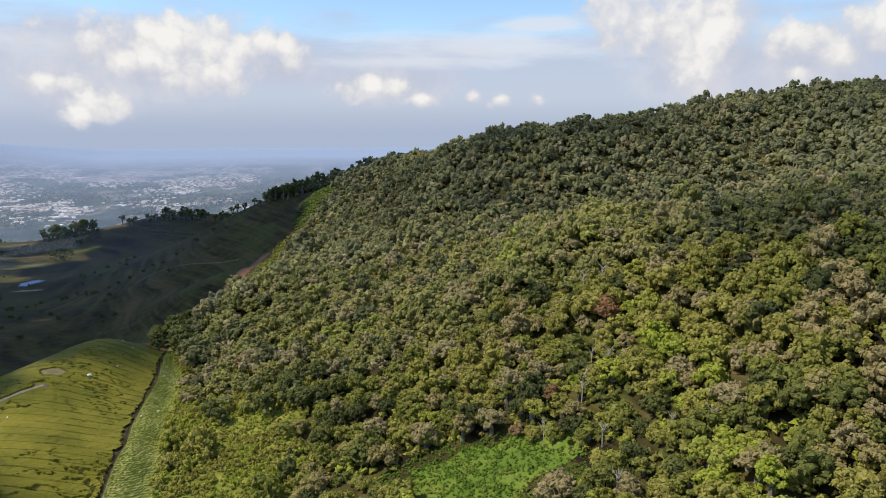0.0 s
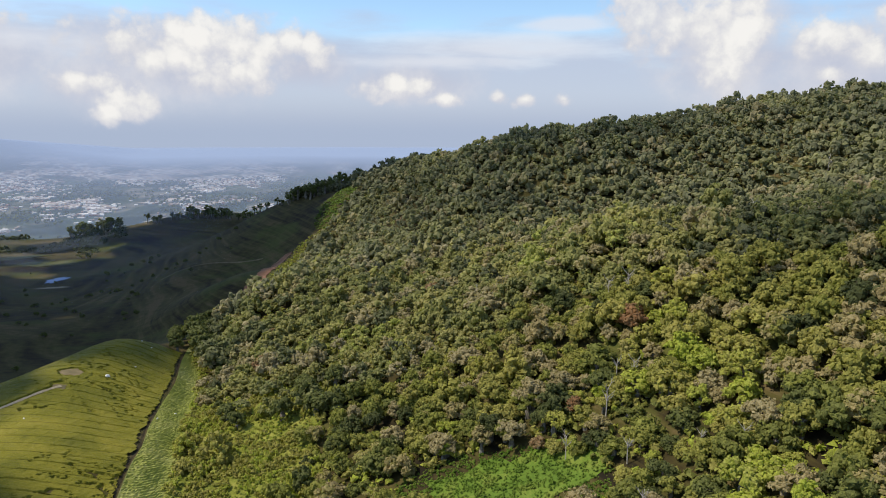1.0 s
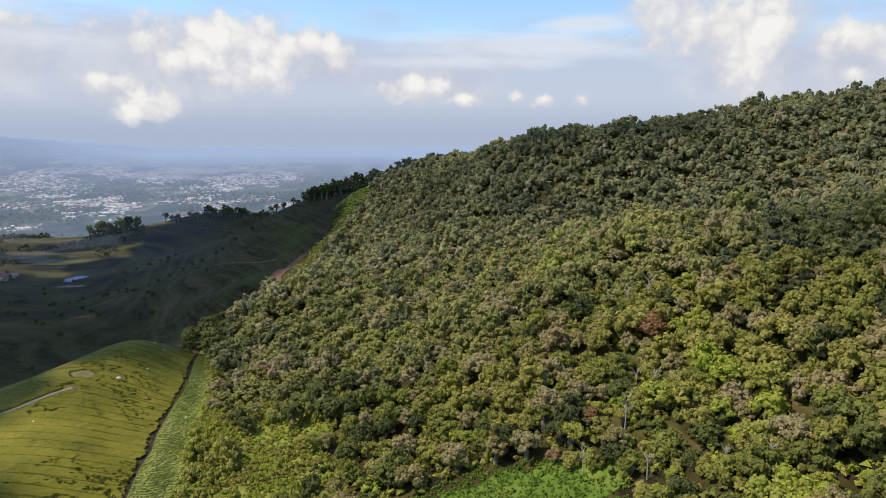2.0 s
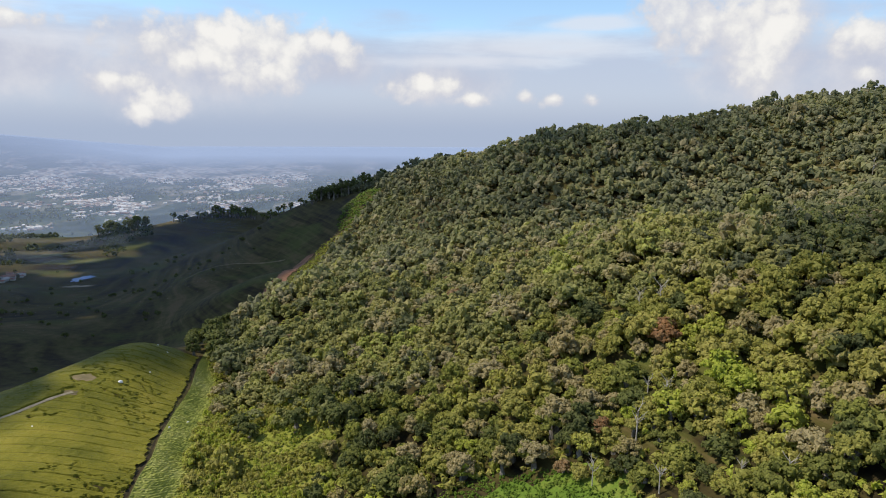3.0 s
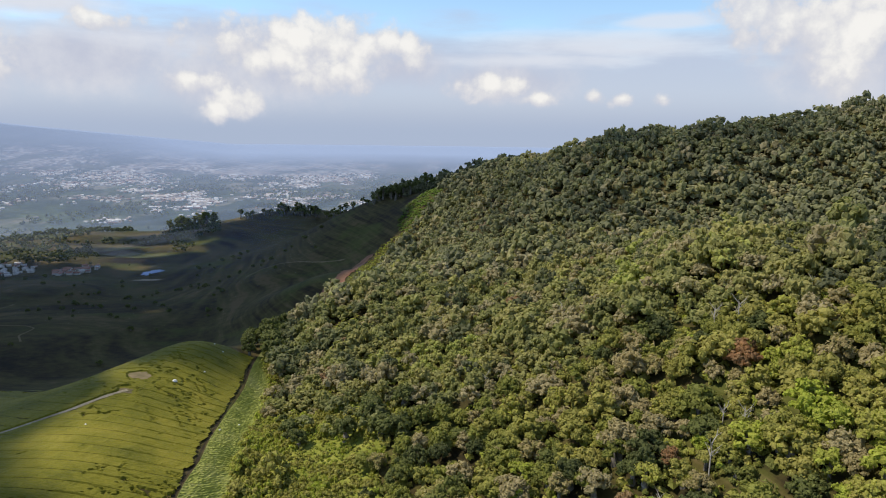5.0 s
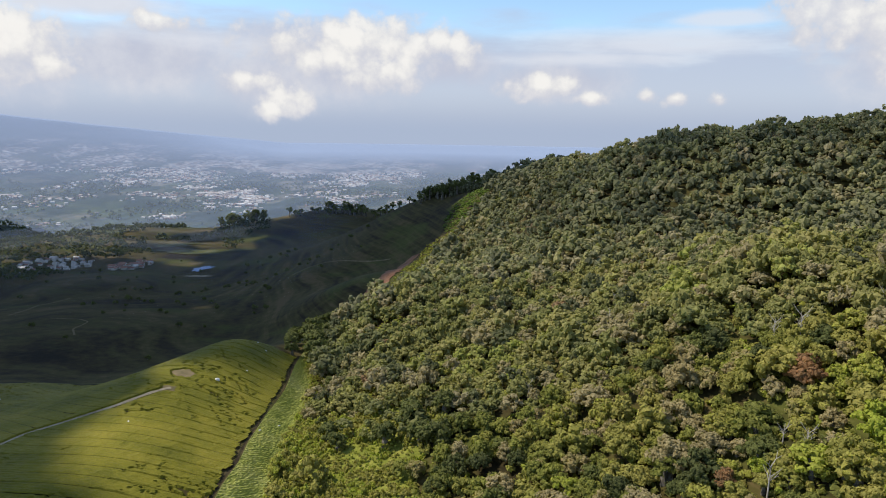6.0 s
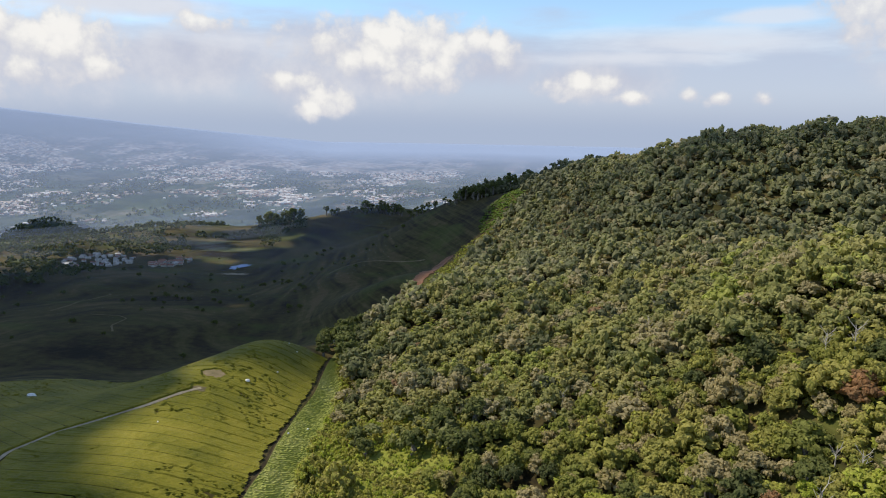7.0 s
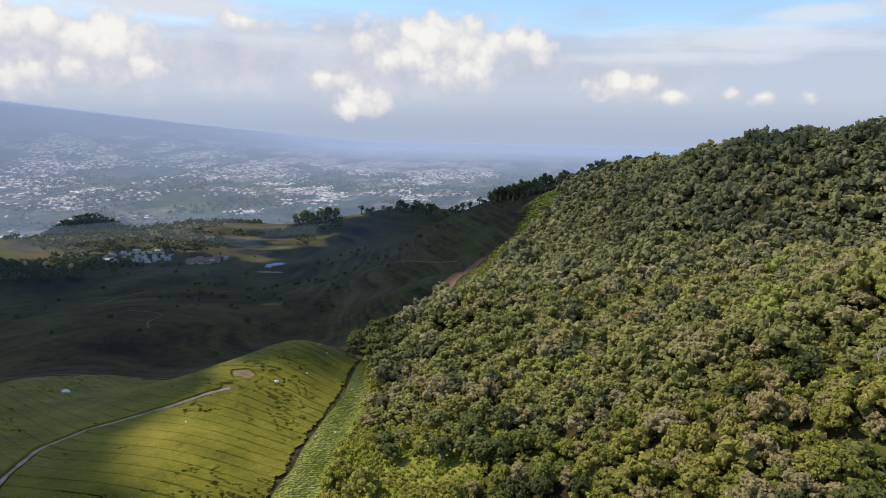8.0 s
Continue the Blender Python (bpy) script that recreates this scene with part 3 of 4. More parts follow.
def wood_plan():
    """Jittered stations of the wood's trees: x, y, half width, hue."""
    rng = np.random.default_rng(11)
    step = 5.5
    gx, gy = np.meshgrid(np.arange(-200, 480, step), np.arange(112, 690, step))
    x = (gx + rng.uniform(-0.48, 0.48, gx.shape) * step).ravel()
    y = (gy + rng.uniform(-0.48, 0.48, gx.shape) * step).ravel()
    keep = (x > edge(y) + 2.5) & (x < y * 0.64 + 30) & (hollow(x, y) > 1)
    keep &= rng.uniform(0, 1, len(x)) > 0.90 * scrubland(x, y)
    keep &= ~((y > 600) & (x > -60)) & ~((y > 548) & (x > 20)) & ~((y > 524) & (x > 215))
    keep &= (height(x, y) > 30) | (y < 560)
    # a pale grassy slope below the ridge stays open
    keep &= ~((((x + 106) / 16) ** 2 + ((y - 566) / 34) ** 2) < 1)
    # clearings in the wood
    keep &= ~((((x + 82) / 9) ** 2 + ((y - 430) / 30) ** 2) < 1) & ~((((x + 96) / 7) ** 2 + ((y - 330) / 14) ** 2) < 1)
    x, y = x[keep], y[keep]
    half = rng.uniform(2.4, 4.4, len(x)) * (0.8 + 0.5 * ripple(x, y, 45, 4)) * np.interp(np.hypot(x, y), [150, 260, 360], [0.96, 1.12, 1.26])
    big = rng.uniform(0, 1, len(x)) > 0.88
    half[big] *= 1.45
    half = np.minimum(half * 1.05, np.interp(np.hypot(x, y), [170, 300], [5.2, 7.2]))
    hue = np.clip(0.04 + 0.62 * (ripple(x, y, 34, 5) * 0.55 + ripple(x, y, 13, 6) * 0.25 + rng.beta(1.6, 1.6, len(x)) * 0.45), 0, 0.62)
    odd = rng.uniform(0, 1, len(x))
    hue = np.where(odd > 0.76, rng.uniform(0.74, 0.86, len(x)), hue)
    hue = np.where(odd > 0.97, rng.uniform(0.86, 0.93, len(x)), hue)
    hue = np.where(odd > 0.988, 1.0, hue)
    hue = np.where(odd < 0.09, rng.uniform(0.0, 0.12, len(x)), hue)
    # distance haze put into the leaves: duller hues far up the ridge
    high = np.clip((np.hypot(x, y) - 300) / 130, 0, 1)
    hazed_hue = np.where(rng.uniform(0, 1, len(x)) > 0.88, rng.uniform(0.72, 0.80, len(x)), rng.uniform(0.06, 0.30, len(x)))
    # hues lowered from x = 55 on
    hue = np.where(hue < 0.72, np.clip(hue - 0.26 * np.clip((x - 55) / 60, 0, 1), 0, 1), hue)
    hue = np.where(rng.uniform(0, 1, len(x)) < high * 0.85, hazed_hue, hue)
    # crest trees towards the valley: cloud shade put into darker leaf hues
    hue = np.where((y > 552) | ((x < -60) & (y > 525)), rng.uniform(0.0, 0.10, len(x)), hue)
    hue = np.where((x < edge(y) + 14) & (y > 270) & (hue < 0.7), hue * 0.45, hue)
    return x, y, half, hue, rng


def canopy(x, y, half, rng):
    """How far each crown stands above the ground: young thickets low, tall stands and single emergents high."""
    stand = 4.0 * (ripple(x, y, 26, 41) - 0.42) + 1.8 * (ripple(x, y, 11, 42) - 0.5)
    return np.maximum(stand + rng.normal(0, 0.9, len(x)) + 0.55 * (half - 3.4) - 2.6 * np.clip((np.hypot(x, y) - 340) / 80, 0, 1), -2.6)


def merged_wood(name, x, y, half, hue, rng, shapes, label, mat=leaf_stuff, lift=0.22, squat=1.0, up=None):
    """Many crowns in one mesh."""
    z = height(x, y)
    vs, fs, ts, k = [], [], [], 0
    kind = rng.integers(0, len(shapes), len(x))
    turn = rng.uniform(0, 2 * math.pi, len(x))
    for i in range(len(x)):
        v, f = shapes[kind[i]]
        c, s = math.cos(turn[i]), math.sin(turn[i])
        h = half[i]
        tall = rng.uniform(0.85, 1.3) * squat
        w = np.empty_like(v)
        w[:, 0] = (v[:, 0] * c - v[:, 1] * s) * h + x[i]
        w[:, 1] = (v[:, 0] * s + v[:, 1] * c) * h + y[i]
        w[:, 2] = v[:, 2] * h * tall + z[i] - 0.3 + (h * lift * rng.uniform(0.2, 2.6) if up is None else up[i])
        vs.append(w)
        fs.append(f + k)
        ts.append(np.full(len(v), hue[i]))
        k += len(v)
    me = mesh_of(name, np.concatenate(vs), np.concatenate(fs), mat, False, np.concatenate(ts))
    return tagged(new(name, me), label, "trees", kind="stuff")


def plant_wood():
    x, y, half, hue, rng = wood_plan()
    up = canopy(x, y, half, rng)
    order = np.argsort(np.hypot(x - 25, y - 150))
    near, rest = order[:NEAR_TREES], order[NEAR_TREES:]
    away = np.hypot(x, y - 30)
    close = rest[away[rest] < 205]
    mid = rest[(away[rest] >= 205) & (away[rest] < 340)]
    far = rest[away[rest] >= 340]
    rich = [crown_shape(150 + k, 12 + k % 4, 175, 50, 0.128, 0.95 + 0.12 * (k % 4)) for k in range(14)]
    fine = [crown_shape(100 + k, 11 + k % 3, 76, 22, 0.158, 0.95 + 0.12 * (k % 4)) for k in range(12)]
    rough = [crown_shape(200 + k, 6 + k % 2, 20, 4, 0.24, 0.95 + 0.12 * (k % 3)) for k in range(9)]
    for pick, shapes, mat, label in ((close, rich, leaf_stuff, "leafy mixed green and olive hillside trees"), (mid, fine, leaf_slope_hazed, "dense mixed green and olive hillside trees"), (far, rough, leaf_ridge_hazed, "dense trees along the ridge, leaves greyed for haze")):
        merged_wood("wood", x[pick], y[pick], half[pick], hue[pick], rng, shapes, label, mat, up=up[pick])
    # one kind of tree for each height at which crowns stand clear of the ground
    clear = [0.0, 0.15, 0.3, 0.45, 0.65, 0.85, 1.05, 1.3, 1.6]
    kinds = [[shared_tree("broadleaf_tree", 300 + 20 * j + k, 1.0, 1.0, c, "leafy olive and green tree of the hillside wood", lobes=13 + (k + j) % 5, tufts=250, sprays=120, size=0.112, flat=0.95 + 0.12 * ((k + j) % 4)) for j in range(2)] for k, c in enumerate(clear)]
    used = set()
    for n, i in enumerate(near):
        s = float(half[i])
        want = (up[i] + 0.6) / s
        k = int(np.argmin([abs(c - want) for c in clear]))
        kind = kinds[k][n % 2]
        turn = rng.uniform(0, 6.28)
        tree = copy_to(kind, x[i], y[i], turn, s, 0.6) if kind in used else put(kind, x[i], y[i], turn, s, 0.6)
        used.add(kind)
        tagged(tree, group="trees of the near wood")
    for kind in (k for pair in kinds for k in pair if k not in used):
        for ob in (*kind.children, kind):
            bpy.data.objects.remove(ob)


NEAR_TREES = 220
plant_wood()


def blob_patch(name, x, y, a, b, up, mat, label, category, seed, turn=0.0, kind="structure"):
    """A ragged patch of ground."""
    ang = np.linspace(0, 2 * math.pi, 40, endpoint=False)
    rows = []
    for q in (0.0, 0.35, 0.7, 1.0):
        r = q * (1 + 0.9 * (ripple(np.cos(ang) * 3 + 9, np.sin(ang) * 3 + 9, 0.9, seed) - 0.5))
        ex, ey = r * np.cos(ang) * a, r * np.sin(ang) * b
        px, py = x + ex * math.cos(turn) - ey * math.sin(turn), y + ex * math.sin(turn) + ey * math.cos(turn)
        rows.append(np.stack([px, py, height(px, py) + up], 1))
    v = np.concatenate(rows)
    return tagged(new(name, mesh_of(name, v, grid_faces(4, 40, True), mat, True)), label, category, kind=kind)


def scrub():
    """Low shrubs and tall grass between the crop strip and the wood, and in the hollow."""
    rng = np.random.default_rng(21)
    shapes = [crown_shape(400 + k, 2, 8, 8, 0.28, 0.9) for k in range(8)]
    x, y = rng.uniform(-115, -5, 7500), rng.uniform(120, 272, 7500)
    keep = (scrubland(x, y) > 0.25) & (x > edge(y) + 0.5) & (hollow(x, y) > 1)
    x, y = x[keep], y[keep]
    half = rng.uniform(0.7, 1.5, len(x)) * (0.6 + 1.2 * ripple(x, y, 9, 35))
    merged_wood("scrub", x, y, half, 0.46 + 0.24 * ripple(x, y, 7, 36) + rng.uniform(-0.07, 0.05, len(x)), rng, shapes, "yellow-green shrubs and rank growth", leaf_stuff, 0.1, 1.25)
    # a thick mat of growth below the shrubs
    gx, gy = np.meshgrid(np.arange(-116, 8, 1.0), np.arange(110, 276, 1.0))
    gx, gy = gx + rng.uniform(-0.3, 0.3, gx.shape), gy + rng.uniform(-0.3, 0.3, gx.shape)
    ok = ((scrubland(gx, gy) > 0.15) & (gx > edge(gy) + 0.6)).ravel()
    gz = height(gx, gy) + rng.uniform(0.0, 0.3, gx.shape) + 0.2 * ripple(gx, gy, 4, 33)
    f = grid_faces(*gx.shape)
    f = f[ok[f].all(1)]
    used, inv = np.unique(f, return_inverse=True)
    v = np.stack([gx, gy, gz], -1).reshape(-1, 3)[used]
    tagged(new("ground_growth", mesh_of("ground_growth", v, inv.reshape(f.shape), tangle_mat)), "tangled yellow-green ground growth", "undergrowth", kind="stuff")
    x, y = rng.uniform(-128, -84, 1100), rng.uniform(520, 612, 1100)
    keep = (((x + 106) / 17) ** 2 + ((y - 566) / 38) ** 2) < 1
    x, y = x[keep], y[keep]
    merged_wood("scrub", x, y, rng.uniform(1.5, 2.8, len(x)), rng.uniform(0.22, 0.42, len(x)), rng, shapes, "green growth on an open slope below the ridge", grass_mat, 0.0, 0.4)
    # rank growth in the clearings, and shrubs along the wood's foot beside the crop
    x, y = rng.uniform(-105, -70, 2600), rng.uniform(312, 466, 2600)
    keep = ((((x + 82) / 11) ** 2 + ((y - 430) / 34) ** 2) < 1) | ((((x + 96) / 8) ** 2 + ((y - 330) / 16) ** 2) < 1)
    x, y = x[keep], y[keep]
    merged_wood("scrub", x, y, rng.uniform(0.8, 1.8, len(x)), rng.uniform(0.5, 0.7, len(x)), rng, shapes, "pale green growth in clearings of the wood", leaf_stuff, 0.0, 0.6)
    y = rng.uniform(225, 330, 900)
    x = edge(y) + np.abs(rng.normal(0, 3.5, 900)) + 0.3
    merged_wood("scrub", x, y, rng.uniform(0.6, 1.7, len(x)), rng.uniform(0.35, 0.7, len(x)), rng, shapes, "fresh green shrubs along the wood's foot", leaf_stuff, 0.0, 0.9)
    blades = [crown_shape(420 + k, 2, 9, 10, 0.36, 0.8, KNOT_V, KNOT_F[:0]) for k in range(4)]
    x, y = rng.uniform(-40, 50, 6500), rng.uniform(135, 205, 6500)
    keep = (hollow(x, y) < 1.15)
    x, y = x[keep], y[keep]
    merged_wood("rank_grass", x, y, rng.uniform(0.4, 0.85, len(x)), np.full(len(x), 0.6), rng, blades, "bright green rank grass in a hollow", grass_mat, 0.25, 0.9)
    blob_patch("grassy_hollow", 8, 164, 24, 16, 0.08, grass_mat, "bright green grassy hollow at the wood's foot", "grass", 13)
    x, y = rng.uniform(-90, 190, 22000), rng.uniform(105, 300, 22000)
    keep = (x > edge(y) + 3) & (x < y * 0.72 + 40) & (hollow(x, y) > 1) & (scrubland(x, y) < 0.5)
    x, y = x[keep][:2700], y[keep][:2700]
    merged_wood("undergrowth", x, y, rng.uniform(1.4, 2.8, len(x)), rng.uniform(0.2, 0.66, len(x)), rng, blades, "green undergrowth between the trees", leaf_stuff, 0.1, 0.9)
    x, y = rng.uniform(-135, -98, 1500), rng.uniform(385, 530, 1500)
    keep = (x < edge(y) + 4) & (x > np.interp(y, [385, 405, 437, 457, 490, 530], [-132, -129, -127, -127, -134, -130]))
    x, y = x[keep], y[keep]
    merged_wood("scrub", x, y, rng.uniform(0.8, 1.9, len(x)), rng.uniform(0.2, 0.7, len(x)), rng, shapes, "low bright shrubs above the red bank", leaf_stuff, 0.1, 0.9)
    # dark clumps of single trees in the scrub
    dark = shared_tree("round_tree", 450, 1.0, 1.0, 0.5, "dark round-crowned tree standing in scrub", lobes=13, tufts=120, sprays=80, size=0.14, flat=1.0, mat=dark_leaf)
    first = True
    for tx, ty, s in ((-62, 226, 5.2), (-55, 233, 5.8), (-50, 225, 5.0), (-58, 240, 4.6), (-84, 232, 4.4), (-78, 226, 4.0), (-92, 246, 2.4), (-46, 240, 4.8), (-116, 302, 5.4), (-110, 294, 4.6), (-104, 284, 4.2), (-122, 309, 6.6), (-128, 318, 7.0), (-119, 316, 5.0), (-133, 328, 6.8), (-137, 340, 6.8), (-140, 352, 6.2), (-140, 366, 5.2), (-129, 338, 5.0), (-138, 316, 4.8), (-142, 326, 5.0), (-133, 306, 3.6), (-146, 336, 4.8)):
        tree = put(dark, tx, ty, tx, s) if first else copy_to(dark, tx, ty, tx * 1.7, s)
        first = False
        tagged(tree, group="dark trees in the scrub")


dark_leaf = foliage("dark_leaves", 0.13)
scrub()


# ---------------------------------------------------------------- tea field, crop strip, track
def tea_field():
    field = tagged(new("tea_field"), "clipped olive-green tea bushes in long blocks split by dark gaps", "tea field")
    wide, rng = 5.6, np.random.default_rng(31)
    for k in range(42):
        y0 = 78 + k * wide
        xs = np.arange(-246, -72, 0.6)
        ys = np.linspace(y0 + 0.08, y0 + wide - 0.08, 15)
        X, Y = np.meshgrid(xs, ys)
        Y = Y + (ripple(X, X * 0 + k, 30, 9) - 0.5) * 1.2 + 0.40 * np.sqrt((X + 156) ** 2 + 90) - 6.0
        lim = ditch(Y) - 0.3 + (ripple(X, Y, 5, 3) - 0.5) * 1.6 + (ripple(X, Y, 1.6, 4) - 0.5) * 1.2
        far = 302 - np.clip((-X - 145) * 0.28, -8, 60)
        inside = (X < lim) & (Y < far + (ripple(X, Y, 9, 12) - 0.5) * 5)
        trail = np.clip((off_track(X, Y) - 1.0) / 0.4, 0, 1)
        crack = np.abs(ripple(X, Y, 6, 14) + 0.6 * ripple(X, Y, 2.2, 15) - 0.8)
        patchy = ripple(X, Y, 34, 16) + 0.25 * np.clip((X - lim + 22) / 22, 0, 1)
        gap = np.clip((0.034 + 0.03 * (patchy > 0.75) - crack) / 0.03, 0, 1) * np.clip((patchy - 0.46) / 0.1, 0, 1) * np.clip((ripple(X, Y, 12, 19) - 0.36) / 0.1, 0, 1)
        gap = np.maximum(gap, np.clip((0.05 - np.abs(ripple(X, Y, 3.5, 44) + 0.5 * ripple(X, Y, 1.5, 45) - 0.75)) / 0.03, 0, 1) * np.clip((ripple(X, Y, 8, 46) - 0.78) / 0.08, 0, 1))
        bare = (((X + 147) / 4) ** 2 + ((Y - 245) / 4.5) ** 2 < 0.6 + 0.8 * ripple(X, Y, 2.5, 27)) | (((X + 143) / 3.6) ** 2 + ((Y - 233) / 3) ** 2 < 0.6 + 0.8 * ripple(X, Y, 2.5, 28))
        row = 0.10 * np.abs(np.sin((Y - 0.25 * X) * math.pi / 1.3))
        up = 0.72 - row + 0.22 * (ripple(X, Y, 2.2, 17) - 0.5) + 0.2 * (ripple(X, Y, 0.9, 18) - 0.5)
        up = np.where(bare, 0.02, up * (1 - gap) * trail - 0.35 * np.maximum(gap, 1 - trail))
        edge_row = np.zeros_like(up, bool)
        edge_row[0], edge_row[-1] = True, True
        up = np.where(edge_row, np.minimum(up, np.where(ripple(X, Y * 0 + k, 9, 20) > 0.62, 0.2, 0.56)), up)
        Z = height(X, Y) + up
        f = grid_faces(len(ys), len(xs))
        ok = inside.ravel()
        f = f[ok[f].all(1)]
        if len(f) < 20:
            continue
        used, inv = np.unique(f, return_inverse=True)
        v = np.stack([X, Y, Z], -1).reshape(-1, 3)[used]
        part("tea_block", mesh_of("tea_block", v, inv.reshape(f.shape), tea_mat), field)


TRACK = [(-128, 122), (-143, 140), (-156, 158), (-166, 176), (-164, 191), (-157, 201), (-150, 213), (-146, 226), (-143, 233)]


def off_track(x, y):
    """Distance from the track in the plan."""
    best = np.full(np.shape(x), 1e9)
    for (x0, y0), (x1, y1) in zip(TRACK, TRACK[1:]):
        dx, dy = x1 - x0, y1 - y0
        u = np.clip(((x - x0) * dx + (y - y0) * dy) / (dx * dx + dy * dy), 0, 1)
        best = np.minimum(best, np.hypot(x - x0 - u * dx, y - y0 - u * dy))
    return best


def ribbon(name, points, half, up, mat, label, category):
    """A strip of ground laid along a line in the plan."""
    p = np.array(points, float)
    d = np.concatenate([[0], np.cumsum(np.hypot(*np.diff(p, axis=0).T))])
    s = np.arange(0, d[-1], 1.0)
    q = np.stack([np.interp(s, d, p[:, 0]), np.interp(s, d, p[:, 1])], 1)
    for _ in range(6):
        q[1:-1] = (q[:-2] + 2 * q[1:-1] + q[2:]) / 4
    t = np.gradient(q, axis=0)
    t /= np.linalg.norm(t, axis=1, keepdims=True)
    n = np.stack([-t[:, 1], t[:, 0]], 1)
    rows = []
    for k in (-1.0, -0.33, 0.33, 1.0):
        w = half * (1 + 0.5 * (ripple(s, s * 0 + k, 4, 41) - 0.5)) * k
        e = q + n * w[:, None]
        rows.append(np.stack([e[:, 0], e[:, 1], height(e[:, 0], e[:, 1]) + up - 0.12 * abs(k)], 1))
    v = np.concatenate(rows)
    return tagged(new(name, mesh_of(name, v, grid_faces(4, len(s)), mat, True)), label, category, kind="structure")


tea_field()
ribbon("dirt_track", TRACK, 0.7, 0.4, track_mat, "pale trodden dirt track through the tea", "track")
blob_patch("bare_soil", -144, 231, 3.4, 1.8, 0.14, patch_mat, "pale bare earth where the track ends", "soil", 3, 1.0)
blob_patch("bare_soil", -147, 245, 4.6, 3.8, 0.12, patch_mat, "pale bare earth among the tea", "soil", 4)
ribbon("ditch", [(-76, 100), (-89, 150), (-101, 194), (-104, 208), (-109, 223), (-116, 250), (-121, 273), (-128, 297)], 0.9, 0.05, ditch_mat, "ragged dark ditch beside the tea", "ditch")


def crop_strip():
    """Rows of low leafy crop on the strip beside the tea."""
    rng = np.random.default_rng(51)
    ys = np.arange(100, 316, 1.5)
    rows = []
    for k in np.linspace(0, 1, 5):
        xa = ditch(ys) + 0.9
        xb = edge(ys) + 0.5
        x = xa + (xb - xa) * k
        rows.append(np.stack([x, ys, height(x, ys) + 0.25], 1))
    v = np.concatenate(rows)
    tagged(new("crop_bed", mesh_of("crop_bed", v, grid_faces(5, len(ys)), bed_mat, True)), "dark tilled earth between crop rows", "soil", kind="structure")
    crop = tagged(new("crop_strip"), "rows of fresh green leafy crop", "crop")
    across = np.linspace(0, 1, 26)
    k = 0
    y0 = 104.0
    while y0 < 318:
        k += 1
        y0 += rng.uniform(1.2, 1.45)
        xa, xb = float(ditch(y0)) + 1.2, float(edge(y0)) + rng.uniform(-0.8, 0.8)
        if xb - xa < 2:
            continue
        x = xa + (xb - xa) * across
        y = y0 + 0.8 * (x - xa) + 0.5 * np.sin((x + y0 * 0.3) * 0.7) + 0.5 * (ripple(x, x * 0 + k * 0.3, 3, 23) - 0.5)
        rows = []
        for u, h in ((-0.52, 0.0), (-0.28, 0.34), (0.0, 0.52), (0.28, 0.34), (0.52, 0.0)):
            jy, jz = rng.uniform(-0.12, 0.12, len(x)), rng.uniform(-0.16, 0.16, len(x))
            rows.append(np.stack([x, y + u + jy, height(x, y + u) + 0.2 + h + (jz if h > 0.2 else 0)], 1))
        part("crop_ridge", mesh_of("crop_ridge", np.stack(rows).reshape(-1, 3), grid_faces(5, len(x)), crop_mat), crop)


crop_strip()


# ---------------------------------------------------------------- the valley
ribbon("red_bank", [(-137, 402), (-134, 420), (-133, 437), (-134, 457), (-139, 488), (-142, 512), (-137, 526)], 4.5, 0.5, soil_mat, "steep bank of bare red soil at the wood's edge", "soil")
for mx, my, ma, mb, mt in ((-455, 712, 34, 13, 0.3), (-545, 700, 46, 11, 0.1), (-610, 585, 30, 13, 0.2), (-500, 740, 30, 9, 0.5), (-700, 660, 60, 14, 0.2), (-640, 760, 50, 14, 0.3)):
    blob_patch("meadow", mx, my, ma, mb, 0.5, meadow_mat, "dry yellow-green meadow beyond the village", "meadow", 10 + int(ma), mt)
blob_patch("pond", -387, 626, 7.0, 13.0, 0.7, water_mat, "small blue pond in the tea hills", "pond", 8)
blob_patch("bare_soil", -372, 592, 12, 4, 0.5, track_mat, "pale bare patch near the pond", "soil", 9, 0.2)
ribbon("valley_road", [(-250, 545), (-243, 562), (-230, 566), (-212, 560), (-190, 552), (-162, 540)], 1.0, 0.45, patch_mat, "narrow earth road across the tea slope", "road")
ribbon("valley_path", [(-300, 360), (-312, 372), (-318, 392), (-330, 398), (-352, 396)], 0.6, 0.4, patch_mat, "faint footpath through dark tea", "path")
ribbon("valley_path", [(-395, 405), (-398, 425), (-404, 440), (-402, 470)], 0.7, 0.4, patch_mat, "pale footpath climbing between tea plots", "path")
ribbon("valley_path", [(-262, 262), (-240, 280), (-215, 290), (-190, 292), (-170, 300)], 0.8, 0.3, bed_mat, "dark path along the edge of the tea", "path")


